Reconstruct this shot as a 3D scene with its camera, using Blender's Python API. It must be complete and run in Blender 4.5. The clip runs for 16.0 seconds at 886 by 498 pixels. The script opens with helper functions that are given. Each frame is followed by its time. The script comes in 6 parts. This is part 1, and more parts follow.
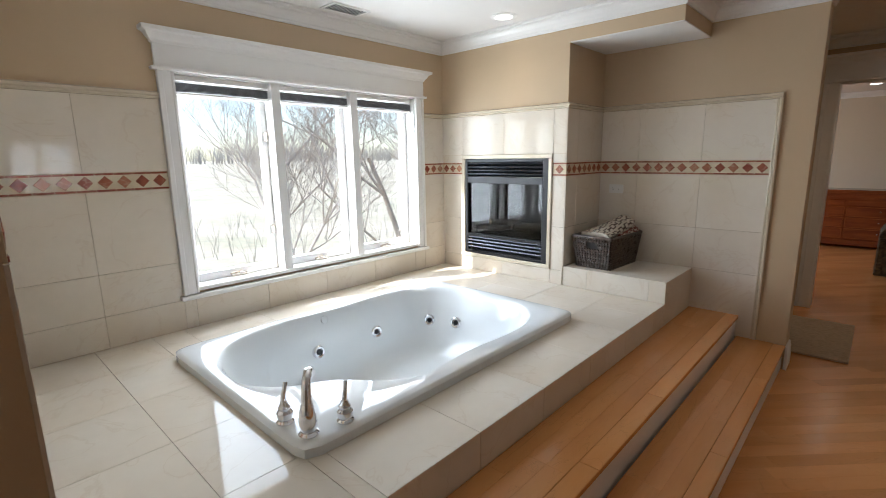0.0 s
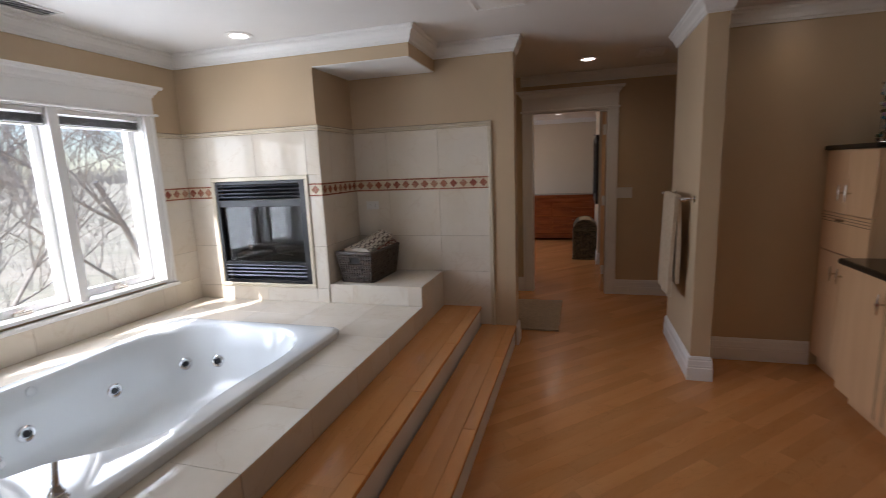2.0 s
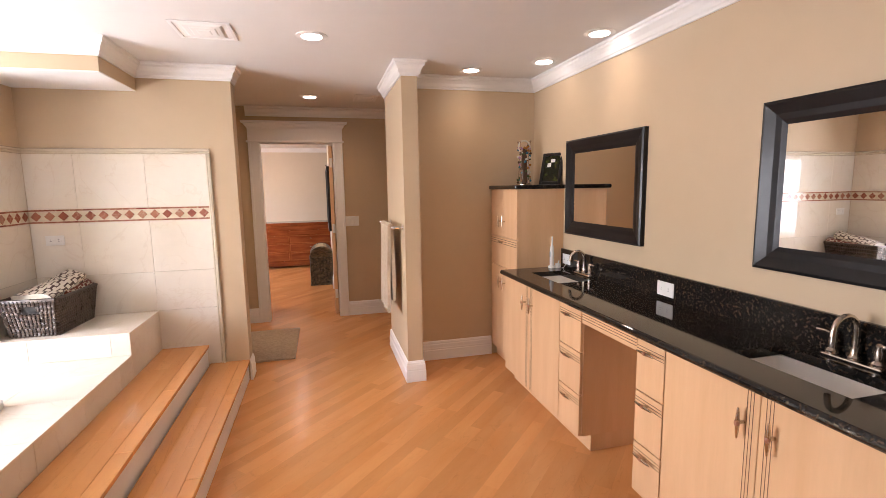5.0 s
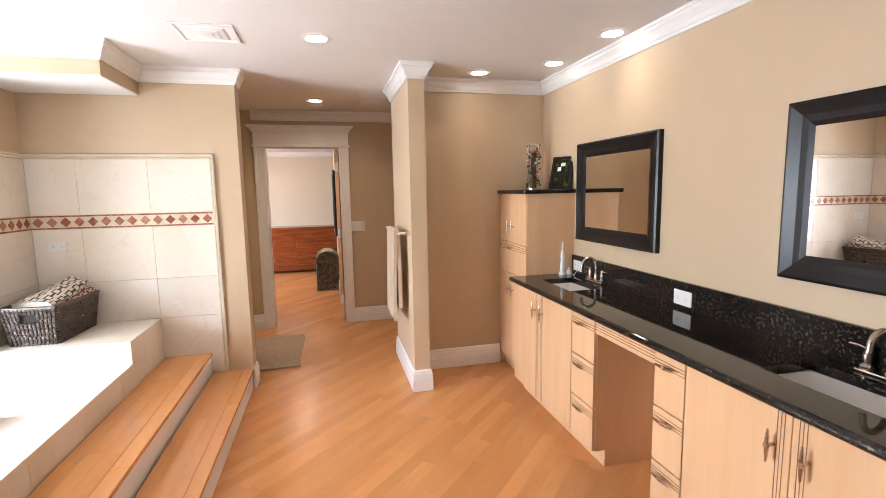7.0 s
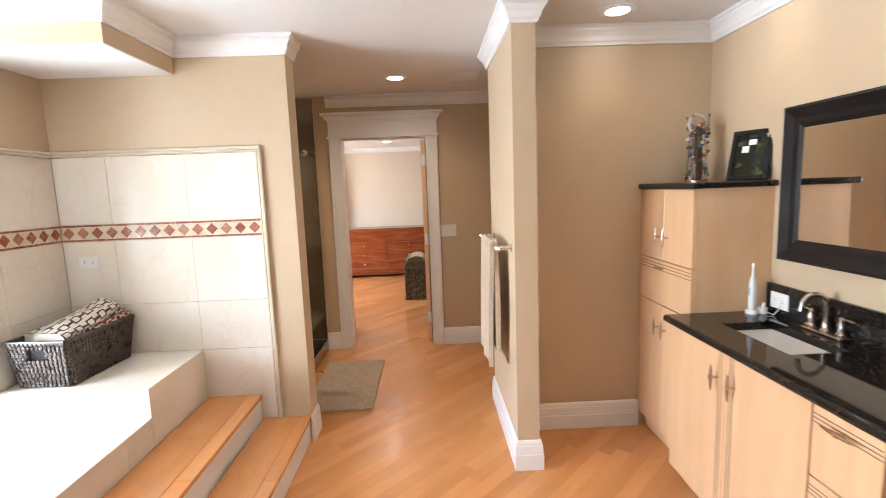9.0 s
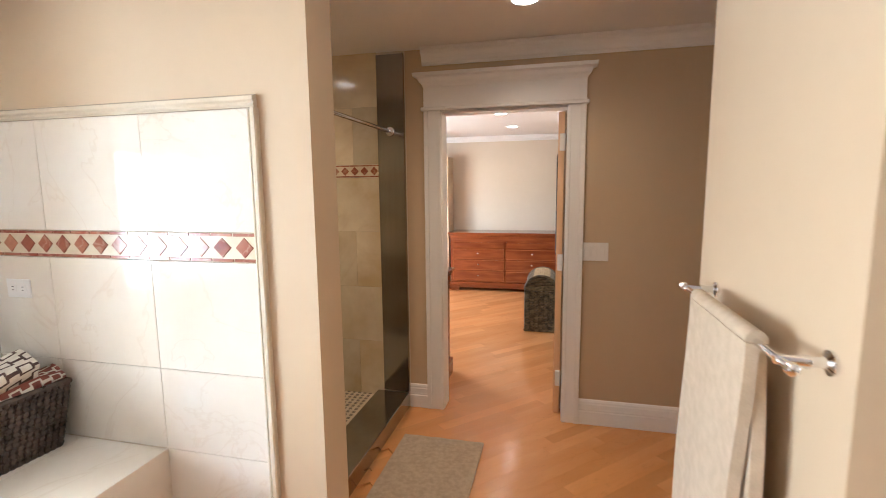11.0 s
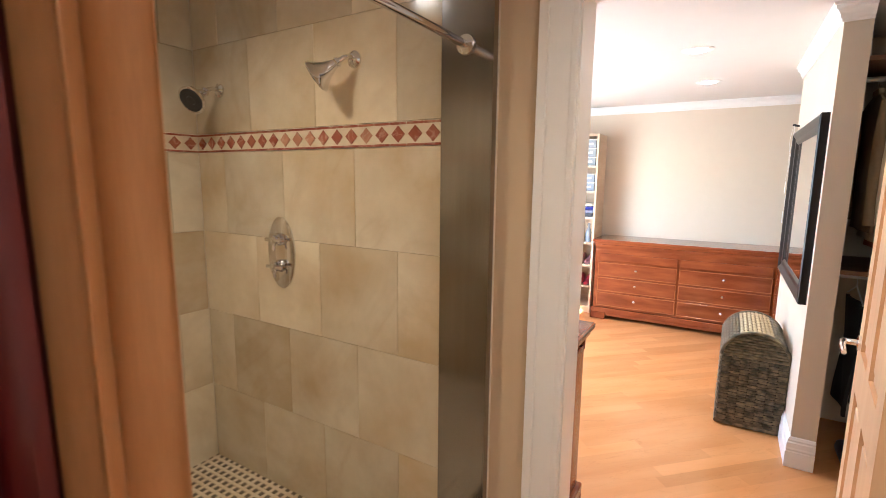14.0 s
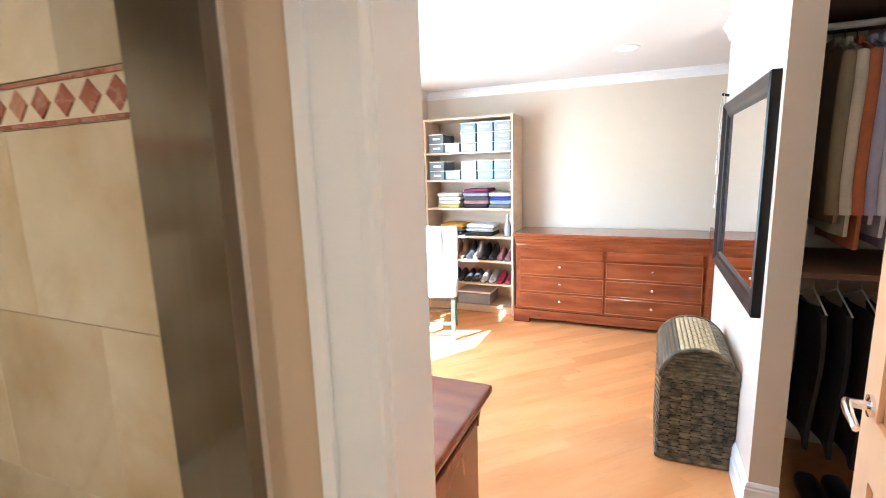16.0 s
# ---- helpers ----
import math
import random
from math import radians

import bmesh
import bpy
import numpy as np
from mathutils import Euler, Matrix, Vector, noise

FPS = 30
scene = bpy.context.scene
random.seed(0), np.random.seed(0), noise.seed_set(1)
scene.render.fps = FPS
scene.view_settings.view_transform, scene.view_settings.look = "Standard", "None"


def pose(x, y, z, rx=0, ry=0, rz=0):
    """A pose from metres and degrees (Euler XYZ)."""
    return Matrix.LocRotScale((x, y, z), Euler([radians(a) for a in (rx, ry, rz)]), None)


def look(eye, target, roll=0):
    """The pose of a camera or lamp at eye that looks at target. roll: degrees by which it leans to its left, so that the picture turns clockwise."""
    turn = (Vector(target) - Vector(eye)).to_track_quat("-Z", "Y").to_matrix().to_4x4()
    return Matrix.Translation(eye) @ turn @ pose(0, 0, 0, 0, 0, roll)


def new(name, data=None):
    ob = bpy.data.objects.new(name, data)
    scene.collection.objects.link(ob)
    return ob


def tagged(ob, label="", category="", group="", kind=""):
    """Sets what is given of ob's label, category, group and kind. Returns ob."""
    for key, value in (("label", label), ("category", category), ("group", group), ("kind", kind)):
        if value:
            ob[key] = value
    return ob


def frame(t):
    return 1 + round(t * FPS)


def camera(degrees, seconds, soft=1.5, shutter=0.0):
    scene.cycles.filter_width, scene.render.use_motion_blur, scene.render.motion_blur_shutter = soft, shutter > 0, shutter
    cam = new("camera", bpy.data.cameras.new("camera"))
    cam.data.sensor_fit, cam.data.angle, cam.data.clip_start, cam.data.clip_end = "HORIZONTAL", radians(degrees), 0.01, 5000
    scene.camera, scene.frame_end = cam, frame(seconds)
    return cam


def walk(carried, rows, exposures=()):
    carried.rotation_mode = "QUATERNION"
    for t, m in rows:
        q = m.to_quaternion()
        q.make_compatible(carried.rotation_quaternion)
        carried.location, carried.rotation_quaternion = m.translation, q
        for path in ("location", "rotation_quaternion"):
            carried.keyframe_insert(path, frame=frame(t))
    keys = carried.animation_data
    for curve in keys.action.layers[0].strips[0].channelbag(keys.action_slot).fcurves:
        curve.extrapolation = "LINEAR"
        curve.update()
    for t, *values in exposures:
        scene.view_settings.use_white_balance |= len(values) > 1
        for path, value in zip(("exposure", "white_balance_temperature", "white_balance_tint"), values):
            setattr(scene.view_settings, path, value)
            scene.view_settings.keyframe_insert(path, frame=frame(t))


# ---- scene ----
cam = camera(86.9, 16.0, soft=0.75, shutter=0.35)
PATH = [
    (0, (0.547, 0.941, 1.468), (-0.793, 2.376, 1.083), -0.9),
    (0.5, (0.563, 0.945, 1.476), (-0.682, 2.464, 1.098), -1.3),
    (1, (0.604, 0.963, 1.486), (-0.472, 2.609, 1.12), -1.7),
    (1.5, (0.641, 0.964, 1.489), (-0.189, 2.747, 1.13), -2.1),
    (2, (0.694, 0.962, 1.491), (0.138, 2.853, 1.15), -2.3),
    (2.5, (0.767, 0.946, 1.503), (0.466, 2.898, 1.187), -2.8),
    (3, (0.807, 0.912, 1.512), (0.693, 2.886, 1.214), -2.4),
    (3.5, (0.844, 0.857, 1.512), (0.833, 2.836, 1.222), -2.5),
    (4, (0.853, 0.802, 1.515), (0.943, 2.781, 1.243), -2.0),
    (4.5, (0.821, 0.787, 1.524), (1.118, 2.747, 1.261), -1.5),
    (5, (0.819, 0.792, 1.53), (1.316, 2.712, 1.268), -0.9),
    (7.5, (0.853, 0.958, 1.54), (1.296, 2.893, 1.296), -1.1),
    (8, (0.897, 1.205, 1.537), (1.189, 3.168, 1.288), -1.5),
    (8.5, (0.936, 1.538, 1.543), (1.1, 3.517, 1.303), -1.9),
    (9, (0.995, 1.905, 1.549), (1.047, 3.888, 1.295), -2.1),
    (11.5, (0.871, 3.731, 1.551), (0.282, 5.623, 1.277), 0.4),
    (12, (0.786, 4.039, 1.546), (0.08, 5.885, 1.238), 1.2),
    (12.5, (0.73, 4.368, 1.546), (-0.121, 6.146, 1.206), 1.0),
    (13, (0.698, 4.612, 1.531), (-0.275, 6.328, 1.199), 1.6),
    (13.5, (0.626, 4.888, 1.532), (-0.409, 6.57, 1.214), 1.4),
    (14, (0.572, 5.103, 1.523), (-0.455, 6.794, 1.226), 0.6),
    (14.5, (0.562, 5.296, 1.517), (-0.407, 7.02, 1.223), -0.4),
    (15, (0.575, 5.498, 1.524), (-0.307, 7.269, 1.231), -1.0),
    (15.5, (0.537, 5.709, 1.539), (-0.282, 7.504, 1.209), -1.3),
    (16, (0.508, 5.925, 1.54), (-0.28, 7.735, 1.194), -1.7),
]
EXPOSURES = [(0, 1.3, 5950, 9), (0.5, 1.18, 5900, 10), (1.0, 1.12, 5850, 11), (1.5, 1.0, 5750, 12), (2.0, 0.97, 5950, 15), (2.5, 1.3, 6250, 20), (3.0, 1.8, 6500, 26), (3.5, 2.18, 6600, 28), (4, 2.45, 6550, 26), (5, 2.93, 6450, 22),
             (7.5, 3.2, 5800, 12), (9, 3.33, 5650, 9), (11.5, 3.25, 5650, 9), (12.5, 3.32, 5800, 11), (13.5, 3.58, 5450, 9), (14.5, 3.9, 5050, 4), (16, 3.9, 4800, 1)]
walk(cam, [(t, look(eye, target, roll)) for t, eye, target, roll in PATH], EXPOSURES)

# ---- world, sun, lamps ----
world = bpy.data.worlds.new("world")
scene.world = world
world.use_nodes = True
wn = world.node_tree
sky = wn.nodes.new("ShaderNodeTexSky")
sky.sky_type, sky.sun_disc = "NISHITA", False
SUN_WAY = Vector((0.55, 0.95, -1.0)).normalized()
sky.sun_elevation = math.asin(-SUN_WAY.z)
sky.sun_rotation = math.atan2(-SUN_WAY.x, -SUN_WAY.y)
bg = wn.nodes["Background"]
wn.links.new(sky.outputs[0], bg.inputs[0])
bg.inputs[1].default_value = 0.15
sun = new("sun", bpy.data.lights.new("sun", "SUN"))
sun.data.energy, sun.data.angle, sun.data.color = 4.8, radians(0.5), (1.0, 0.95, 0.86)
sun.matrix_world = look((0, 0, 0), SUN_WAY)


def sky_panel(name, eye, target, sx, sy, watts, colour):
    """An area lamp added at a window opening to strengthen the sky's light."""
    ob = new(name, bpy.data.lights.new(name, "AREA"))
    ob.data.shape, ob.data.size, ob.data.size_y = "RECTANGLE", sx, sy
    ob.data.energy, ob.data.color = watts, colour
    ob.matrix_world = look(eye, target)
    return ob


sky_panel("window_skylight", (-2.62, 2.9, 1.36), (0, 2.9, 1.1), 1.8, 1.2, 27, (0.90, 0.96, 1.0))
sky_panel("dressing_skylight", (-1.9, 8.5, 1.4), (0, 8.9, 1.1), 1.6, 1.3, 4.8, (0.97, 0.98, 1.0))

# ---- materials ----
def mat(name, c1, c2=None, rough=0.5, metal=0.0, scale=6.0, stretch=(1, 1, 1), bump=0.0, bump_scale=60.0,
        vary=0.0, coat=0.0, rough_var=0.1, fine=0.25, turn=0.0, contrast=(0.35, 0.65), vein=None, spec=0.5):
    m = bpy.data.materials.new(name)
    m.use_nodes = True
    nt = m.node_tree
    n, ln = nt.nodes, nt.links
    b = n["Principled BSDF"]
    c2 = c2 or c1
    tc = n.new("ShaderNodeTexCoord")
    oi = n.new("ShaderNodeObjectInfo")
    off = n.new("ShaderNodeVectorMath")
    off.operation = "MULTIPLY_ADD"
    rnd = n.new("ShaderNodeCombineXYZ")
    for i in range(3):
        ln.new(oi.outputs["Random"], rnd.inputs[i])
    ln.new(rnd.outputs[0], off.inputs[0])
    off.inputs[1].default_value = (37.0, 53.0, 71.0)
    ln.new(tc.outputs["Object"], off.inputs[2])
    mp = n.new("ShaderNodeMapping")
    mp.inputs["Rotation"].default_value = (0, 0, turn)
    mp.inputs["Scale"].default_value = stretch
    ln.new(off.outputs[0], mp.inputs[0])

    def noise_node(s, d=4.0):
        t = n.new("ShaderNodeTexNoise")
        t.inputs["Scale"].default_value, t.inputs["Detail"].default_value = s, d
        ln.new(mp.outputs[0], t.inputs["Vector"])
        return t

    big, small = noise_node(scale, 5), noise_node(scale * 9, 3)
    ramp = n.new("ShaderNodeMapRange")
    ramp.inputs[1].default_value, ramp.inputs[2].default_value = contrast
    ln.new(big.outputs[0], ramp.inputs[0])
    mix1 = n.new("ShaderNodeMix")
    mix1.data_type = "RGBA"
    mix1.inputs["A"].default_value, mix1.inputs["B"].default_value = (*c1, 1), (*c2, 1)
    ln.new(ramp.outputs[0], mix1.inputs["Factor"])
    col = mix1.outputs["Result"]
    if vein:
        v = n.new("ShaderNodeTexNoise")
        v.inputs["Scale"].default_value, v.inputs["Detail"].default_value = vein[1], 8
        v.inputs["Distortion"].default_value = 1.2
        ln.new(mp.outputs[0], v.inputs["Vector"])
        sub = n.new("ShaderNodeMath")
        sub.operation = "SUBTRACT"
        sub.inputs[1].default_value = 0.5
        ln.new(v.outputs[0], sub.inputs[0])
        ab = n.new("ShaderNodeMath")
        ab.operation = "ABSOLUTE"
        ln.new(sub.outputs[0], ab.inputs[0])
        vr = n.new("ShaderNodeMapRange")
        vr.inputs[1].default_value, vr.inputs[2].default_value = 0.0, vein[2]
        vr.inputs[3].default_value, vr.inputs[4].default_value = vein[3], 0.0
        ln.new(ab.outputs[0], vr.inputs[0])
        mv = n.new("ShaderNodeMix")
        mv.data_type = "RGBA"
        mv.inputs["B"].default_value = (*vein[0], 1)
        ln.new(vr.outputs[0], mv.inputs["Factor"])
        ln.new(col, mv.inputs["A"])
        col = mv.outputs["Result"]
    hs = n.new("ShaderNodeHueSaturation")
    ln.new(col, hs.inputs["Color"])
    val = n.new("ShaderNodeMath")
    val.operation = "MULTIPLY_ADD"
    ln.new(small.outputs[0], val.inputs[0])
    val.inputs[1].default_value, val.inputs[2].default_value = fine, 1.0 - fine / 2
    if vary:
        va = n.new("ShaderNodeMath")
        va.operation = "MULTIPLY_ADD"
        ln.new(oi.outputs["Random"], va.inputs[0])
        va.inputs[1].default_value = vary
        geo = n.new("ShaderNodeNewGeometry")
        vb = n.new("ShaderNodeMath")
        vb.operation = "MULTIPLY_ADD"
        ln.new(geo.outputs["Random Per Island"], vb.inputs[0])
        vb.inputs[1].default_value, vb.inputs[2].default_value = vary, -vary
        ln.new(vb.outputs[0], va.inputs[2])
        ad = n.new("ShaderNodeMath")
        ln.new(va.outputs[0], ad.inputs[0])
        ln.new(val.outputs[0], ad.inputs[1])
        ln.new(ad.outputs[0], hs.inputs["Value"])
    else:
        ln.new(val.outputs[0], hs.inputs["Value"])
    ln.new(hs.outputs[0], b.inputs["Base Color"])
    rr = n.new("ShaderNodeMath")
    rr.operation = "MULTIPLY_ADD"
    ln.new(big.outputs[0], rr.inputs[0])
    rr.inputs[1].default_value, rr.inputs[2].default_value = rough * rough_var * 2, rough * (1 - rough_var)
    ln.new(rr.outputs[0], b.inputs["Roughness"])
    b.inputs["Metallic"].default_value = metal
    b.inputs["Coat Weight"].default_value = coat
    b.inputs["Coat Roughness"].default_value = 0.08
    b.inputs["Specular IOR Level"].default_value = spec
    if bump:
        bt = noise_node(bump_scale, 3)
        bp = n.new("ShaderNodeBump")
        bp.inputs["Strength"].default_value, bp.inputs["Distance"].default_value = bump, 0.004
        ln.new(bt.outputs[0], bp.inputs["Height"])
        ln.new(bp.outputs[0], b.inputs["Normal"])
    return m


def glow(name, colour, strength):
    m = bpy.data.materials.new(name)
    m.use_nodes = True
    b = m.node_tree.nodes["Principled BSDF"]
    b.inputs["Base Color"].default_value = (*colour, 1)
    b.inputs["Emission Color"].default_value = (*colour, 1)
    b.inputs["Emission Strength"].default_value = strength
    return m


def glass(name, tint=(1, 1, 1), rough=0.0, base=0.03):
    """Thin pane: clear, with a mirror-like gloss that grows at a slant."""
    m = bpy.data.materials.new(name)
    m.use_nodes = True
    n, ln = m.node_tree.nodes, m.node_tree.links
    n.remove(n["Principled BSDF"])
    tr, gl, mx, lw, po, fr = (n.new("ShaderNode" + k) for k in ("BsdfTransparent", "BsdfGlossy", "MixShader", "LayerWeight", "Math", "Math"))
    tr.inputs[0].default_value = (*tint, 1)
    gl.inputs["Roughness"].default_value = rough
    lw.inputs["Blend"].default_value = 0.5
    po.operation, fr.operation = "POWER", "MULTIPLY_ADD"
    po.inputs[1].default_value = 5.0
    fr.inputs[1].default_value, fr.inputs[2].default_value = 0.9 - base, base
    ln.new(lw.outputs["Facing"], po.inputs[0])
    ln.new(po.outputs[0], fr.inputs[0])
    ln.new(fr.outputs[0], mx.inputs[0])
    ln.new(tr.outputs[0], mx.inputs[1])
    ln.new(gl.outputs[0], mx.inputs[2])
    ln.new(mx.outputs[0], n["Material Output"].inputs[0])
    return m


PAINT = mat("tan_wall_paint", (0.575, 0.437, 0.285), (0.555, 0.42, 0.27), 0.55, scale=1.2, bump=0.05, bump_scale=220, fine=0.04)
PAINT_D = mat("pale_wall_paint", (0.68, 0.59, 0.465), (0.66, 0.57, 0.445), 0.6, scale=1.2, bump=0.05, bump_scale=220, fine=0.04)
CEIL = mat("ceiling_paint", (0.80, 0.78, 0.75), (0.78, 0.76, 0.73), 0.7, scale=1.5, bump=0.04, bump_scale=200, fine=0.03)
TRIM = mat("white_trim_paint", (0.86, 0.845, 0.82), (0.845, 0.83, 0.805), 0.3, scale=3, fine=0.03)
MARBLE = mat("cream_marble", (0.76, 0.695, 0.60), (0.72, 0.635, 0.52), 0.05, scale=2.2, vary=0.05, fine=0.06,
             vein=((0.50, 0.36, 0.22), 2.1, 0.01, 0.17), spec=0.22, bump=0.01, bump_scale=20, rough_var=0.3)
LIMESTONE = mat("honey_travertine", (0.66, 0.585, 0.43), (0.48, 0.365, 0.21), 0.12, scale=2.2, vary=0.36, fine=0.12,
                vein=((0.40, 0.27, 0.13), 1.3, 0.05, 0.16), contrast=(0.36, 0.68))
STONE_TRIM = mat("cream_stone_trim", (0.68, 0.60, 0.47), (0.62, 0.53, 0.39), 0.2, scale=5, fine=0.1)
GROUT = mat("beige_grout", (0.70, 0.62, 0.50), (0.64, 0.56, 0.44), 0.8, scale=15, fine=0.1)
BAND = mat("ivory_mosaic", (0.70, 0.60, 0.44), (0.62, 0.50, 0.34), 0.2, scale=12, fine=0.12)
ROSSO = mat("red_marble", (0.24, 0.055, 0.035), (0.36, 0.14, 0.08), 0.16, scale=9, vary=0.14, fine=0.3,
            vein=((0.55, 0.35, 0.25), 9, 0.03, 0.5))
ROSA = mat("pink_marble", (0.45, 0.22, 0.13), (0.36, 0.15, 0.09), 0.16, scale=9, vary=0.2, fine=0.3,
           vein=((0.6, 0.45, 0.32), 9, 0.03, 0.4))
WOOD = mat("maple_floor_wood", (0.70, 0.34, 0.126), (0.615, 0.26, 0.085), 0.17, scale=1.8, stretch=(1, 4.5, 1), vary=0.2, fine=0.07, contrast=(0.25, 0.8),
           bump=0.03, bump_scale=25, vein=((0.36, 0.15, 0.05), 1.6, 0.006, 0.25))
TREAD = mat("maple_step_wood", (0.70, 0.335, 0.12), (0.615, 0.258, 0.082), 0.12, scale=1.6, stretch=(5, 1, 5), vary=0.09, fine=0.08, contrast=(0.25, 0.8), vein=((0.34, 0.14, 0.05), 1.5, 0.006, 0.3),
            bump=0.03, bump_scale=25)
MAPLE = mat("maple_cabinet_wood", (0.73, 0.465, 0.258), (0.68, 0.415, 0.22), 0.32, scale=2.0, stretch=(6, 6, 0.7), vary=0.03, fine=0.08, bump=0.01)
# cabinet grooves are not cut in, only drawn as thin dark brown strips
GROOVE = mat("dark_groove_strip", (0.16, 0.08, 0.035), (0.12, 0.06, 0.03), 0.5)
GRANITE = mat("black_granite", (0.012, 0.011, 0.010), (0.11, 0.068, 0.038), 0.05, scale=85, contrast=(0.56, 0.76), fine=0.8, rough_var=0.1)
CHERRY = mat("cherry_wood", (0.27, 0.072, 0.021), (0.175, 0.04, 0.012), 0.17, scale=2.5, stretch=(1, 6, 6), vary=0.04, fine=0.2, coat=0.3)
CHERRY_EDGE = mat("cherry_bead", (0.38, 0.125, 0.04), (0.30, 0.088, 0.026), 0.2, scale=4, fine=0.2, coat=0.3)
TUB = mat("white_acrylic", (0.80, 0.82, 0.82), (0.79, 0.81, 0.81), 0.08, scale=2, fine=0.02, coat=0.4)
CERAMIC = mat("white_ceramic", (0.82, 0.80, 0.76), (0.80, 0.78, 0.74), 0.1, scale=2, fine=0.02)
CHROME = mat("polished_chrome", (0.82, 0.82, 0.84), (0.78, 0.78, 0.8), 0.07, 1.0, fine=0.03)
NICKEL = mat("brushed_nickel", (0.62, 0.55, 0.48), (0.56, 0.50, 0.43), 0.24, 1.0, fine=0.05)
STEEL = mat("brushed_steel", (0.40, 0.385, 0.37), (0.33, 0.32, 0.31), 0.13, 1.0, scale=3, stretch=(1, 1, 0.05), fine=0.2, bump=0.02, bump_scale=90)
BLACK = mat("black_metal", (0.018, 0.018, 0.02), (0.028, 0.028, 0.03), 0.35, 0.3, fine=0.15)
FRAME = mat("black_painted_wood", (0.010, 0.009, 0.009), (0.016, 0.014, 0.014), 0.3, spec=0.28, scale=5, fine=0.2, bump=0.02)
DARK = mat("dark_void", (0.02, 0.018, 0.016), (0.03, 0.026, 0.022), 0.8)
MIRROR = mat("mirror_silver", (0.9, 0.9, 0.9), (0.9, 0.9, 0.9), 0.0, 1.0, fine=0.0, rough_var=0)
PLASTIC = mat("white_plastic", (0.78, 0.76, 0.72), (0.77, 0.75, 0.71), 0.3, fine=0.02)
WICKER = mat("dark_wicker", (0.028, 0.017, 0.011), (0.075, 0.048, 0.032), 0.28, scale=30, vary=0.4, fine=0.6, bump=0.15, bump_scale=120)
RATTAN = mat("green_brown_rattan", (0.032, 0.033, 0.02), (0.19, 0.15, 0.085), 0.36, scale=24, vary=0.4, fine=0.6, bump=0.15, bump_scale=120)
STRAW = mat("straw_rattan", (0.50, 0.40, 0.24), (0.38, 0.29, 0.16), 0.6, scale=24, vary=0.1, fine=0.5, bump=0.15, bump_scale=120)
MAT_RUG = mat("taupe_bath_mat", (0.50, 0.39, 0.28), (0.40, 0.31, 0.22), 0.95, scale=40, fine=0.4, bump=0.25, bump_scale=160)
TOWEL = mat("taupe_towel", (0.52, 0.41, 0.29), (0.46, 0.36, 0.25), 0.95, scale=30, fine=0.3, bump=0.15, bump_scale=260)
TOWEL_W = mat("cream_towel", (0.66, 0.60, 0.50), (0.58, 0.52, 0.42), 0.95, scale=30, fine=0.3, bump=0.15, bump_scale=200)
TOWEL_B = mat("dark_brown_towel_stripe", (0.05, 0.03, 0.025), (0.09, 0.05, 0.04), 0.95, scale=30, fine=0.3, bump=0.15, bump_scale=200)
TOWEL_R = mat("russet_towel", (0.22, 0.06, 0.04), (0.16, 0.04, 0.03), 0.95, scale=30, fine=0.3, bump=0.15, bump_scale=200)
PANE = glass("window_glass")
SMOKE = glass("fire_glass", (0.55, 0.55, 0.55), base=0.04)
BULB = glow("lamp_glow", (1.0, 0.93, 0.82), 2.6)


# ---- mesh helpers ----
def box(bm, x0, x1, y0, y1, z0, z1, bevel=0.0, seg=2):
    r = bmesh.ops.create_cube(bm, size=1.0, matrix=Matrix.LocRotScale(
        ((x0 + x1) / 2, (y0 + y1) / 2, (z0 + z1) / 2), None, (abs(x1 - x0), abs(y1 - y0), abs(z1 - z0))))
    if bevel:
        es = list({e for v in r["verts"] for e in v.link_edges})
        bmesh.ops.bevel(bm, geom=es, offset=bevel, segments=seg, affect="EDGES", profile=0.5)
    return bm


def B(x0, x1, y0, y1, z0, z1, bevel=0.0, seg=2):
    return box(bmesh.new(), x0, x1, y0, y1, z0, z1, bevel, seg)


def cyl(bm, a, b, r, r2=None, n=20, caps=True):
    a, b = Vector(a), Vector(b)
    d = b - a
    bmesh.ops.create_cone(bm, cap_ends=caps, segments=n, radius1=r, radius2=r if r2 is None else r2, depth=d.length,
                          matrix=Matrix.Translation((a + b) / 2) @ d.to_track_quat("Z", "Y").to_matrix().to_4x4())
    return bm


def lathe(bm, prof, at=(0, 0, 0), n=24, way=None):
    """prof: (radius, height) pairs, turned round an axis."""
    m = Matrix.Translation(at)
    if way is not None:
        m = m @ Vector(way).to_track_quat("Z", "Y").to_matrix().to_4x4()
    rings = []
    for r, h in prof:
        rings.append([bm.verts.new(m @ Vector((r * math.cos(2 * math.pi * i / n), r * math.sin(2 * math.pi * i / n), h))) for i in range(n)])
    for p, q in zip(rings, rings[1:]):
        for i in range(n):
            bm.faces.new((p[i], p[(i + 1) % n], q[(i + 1) % n], q[i]))
    bm.faces.new(rings[0][::-1])
    bm.faces.new(rings[-1])
    return bm


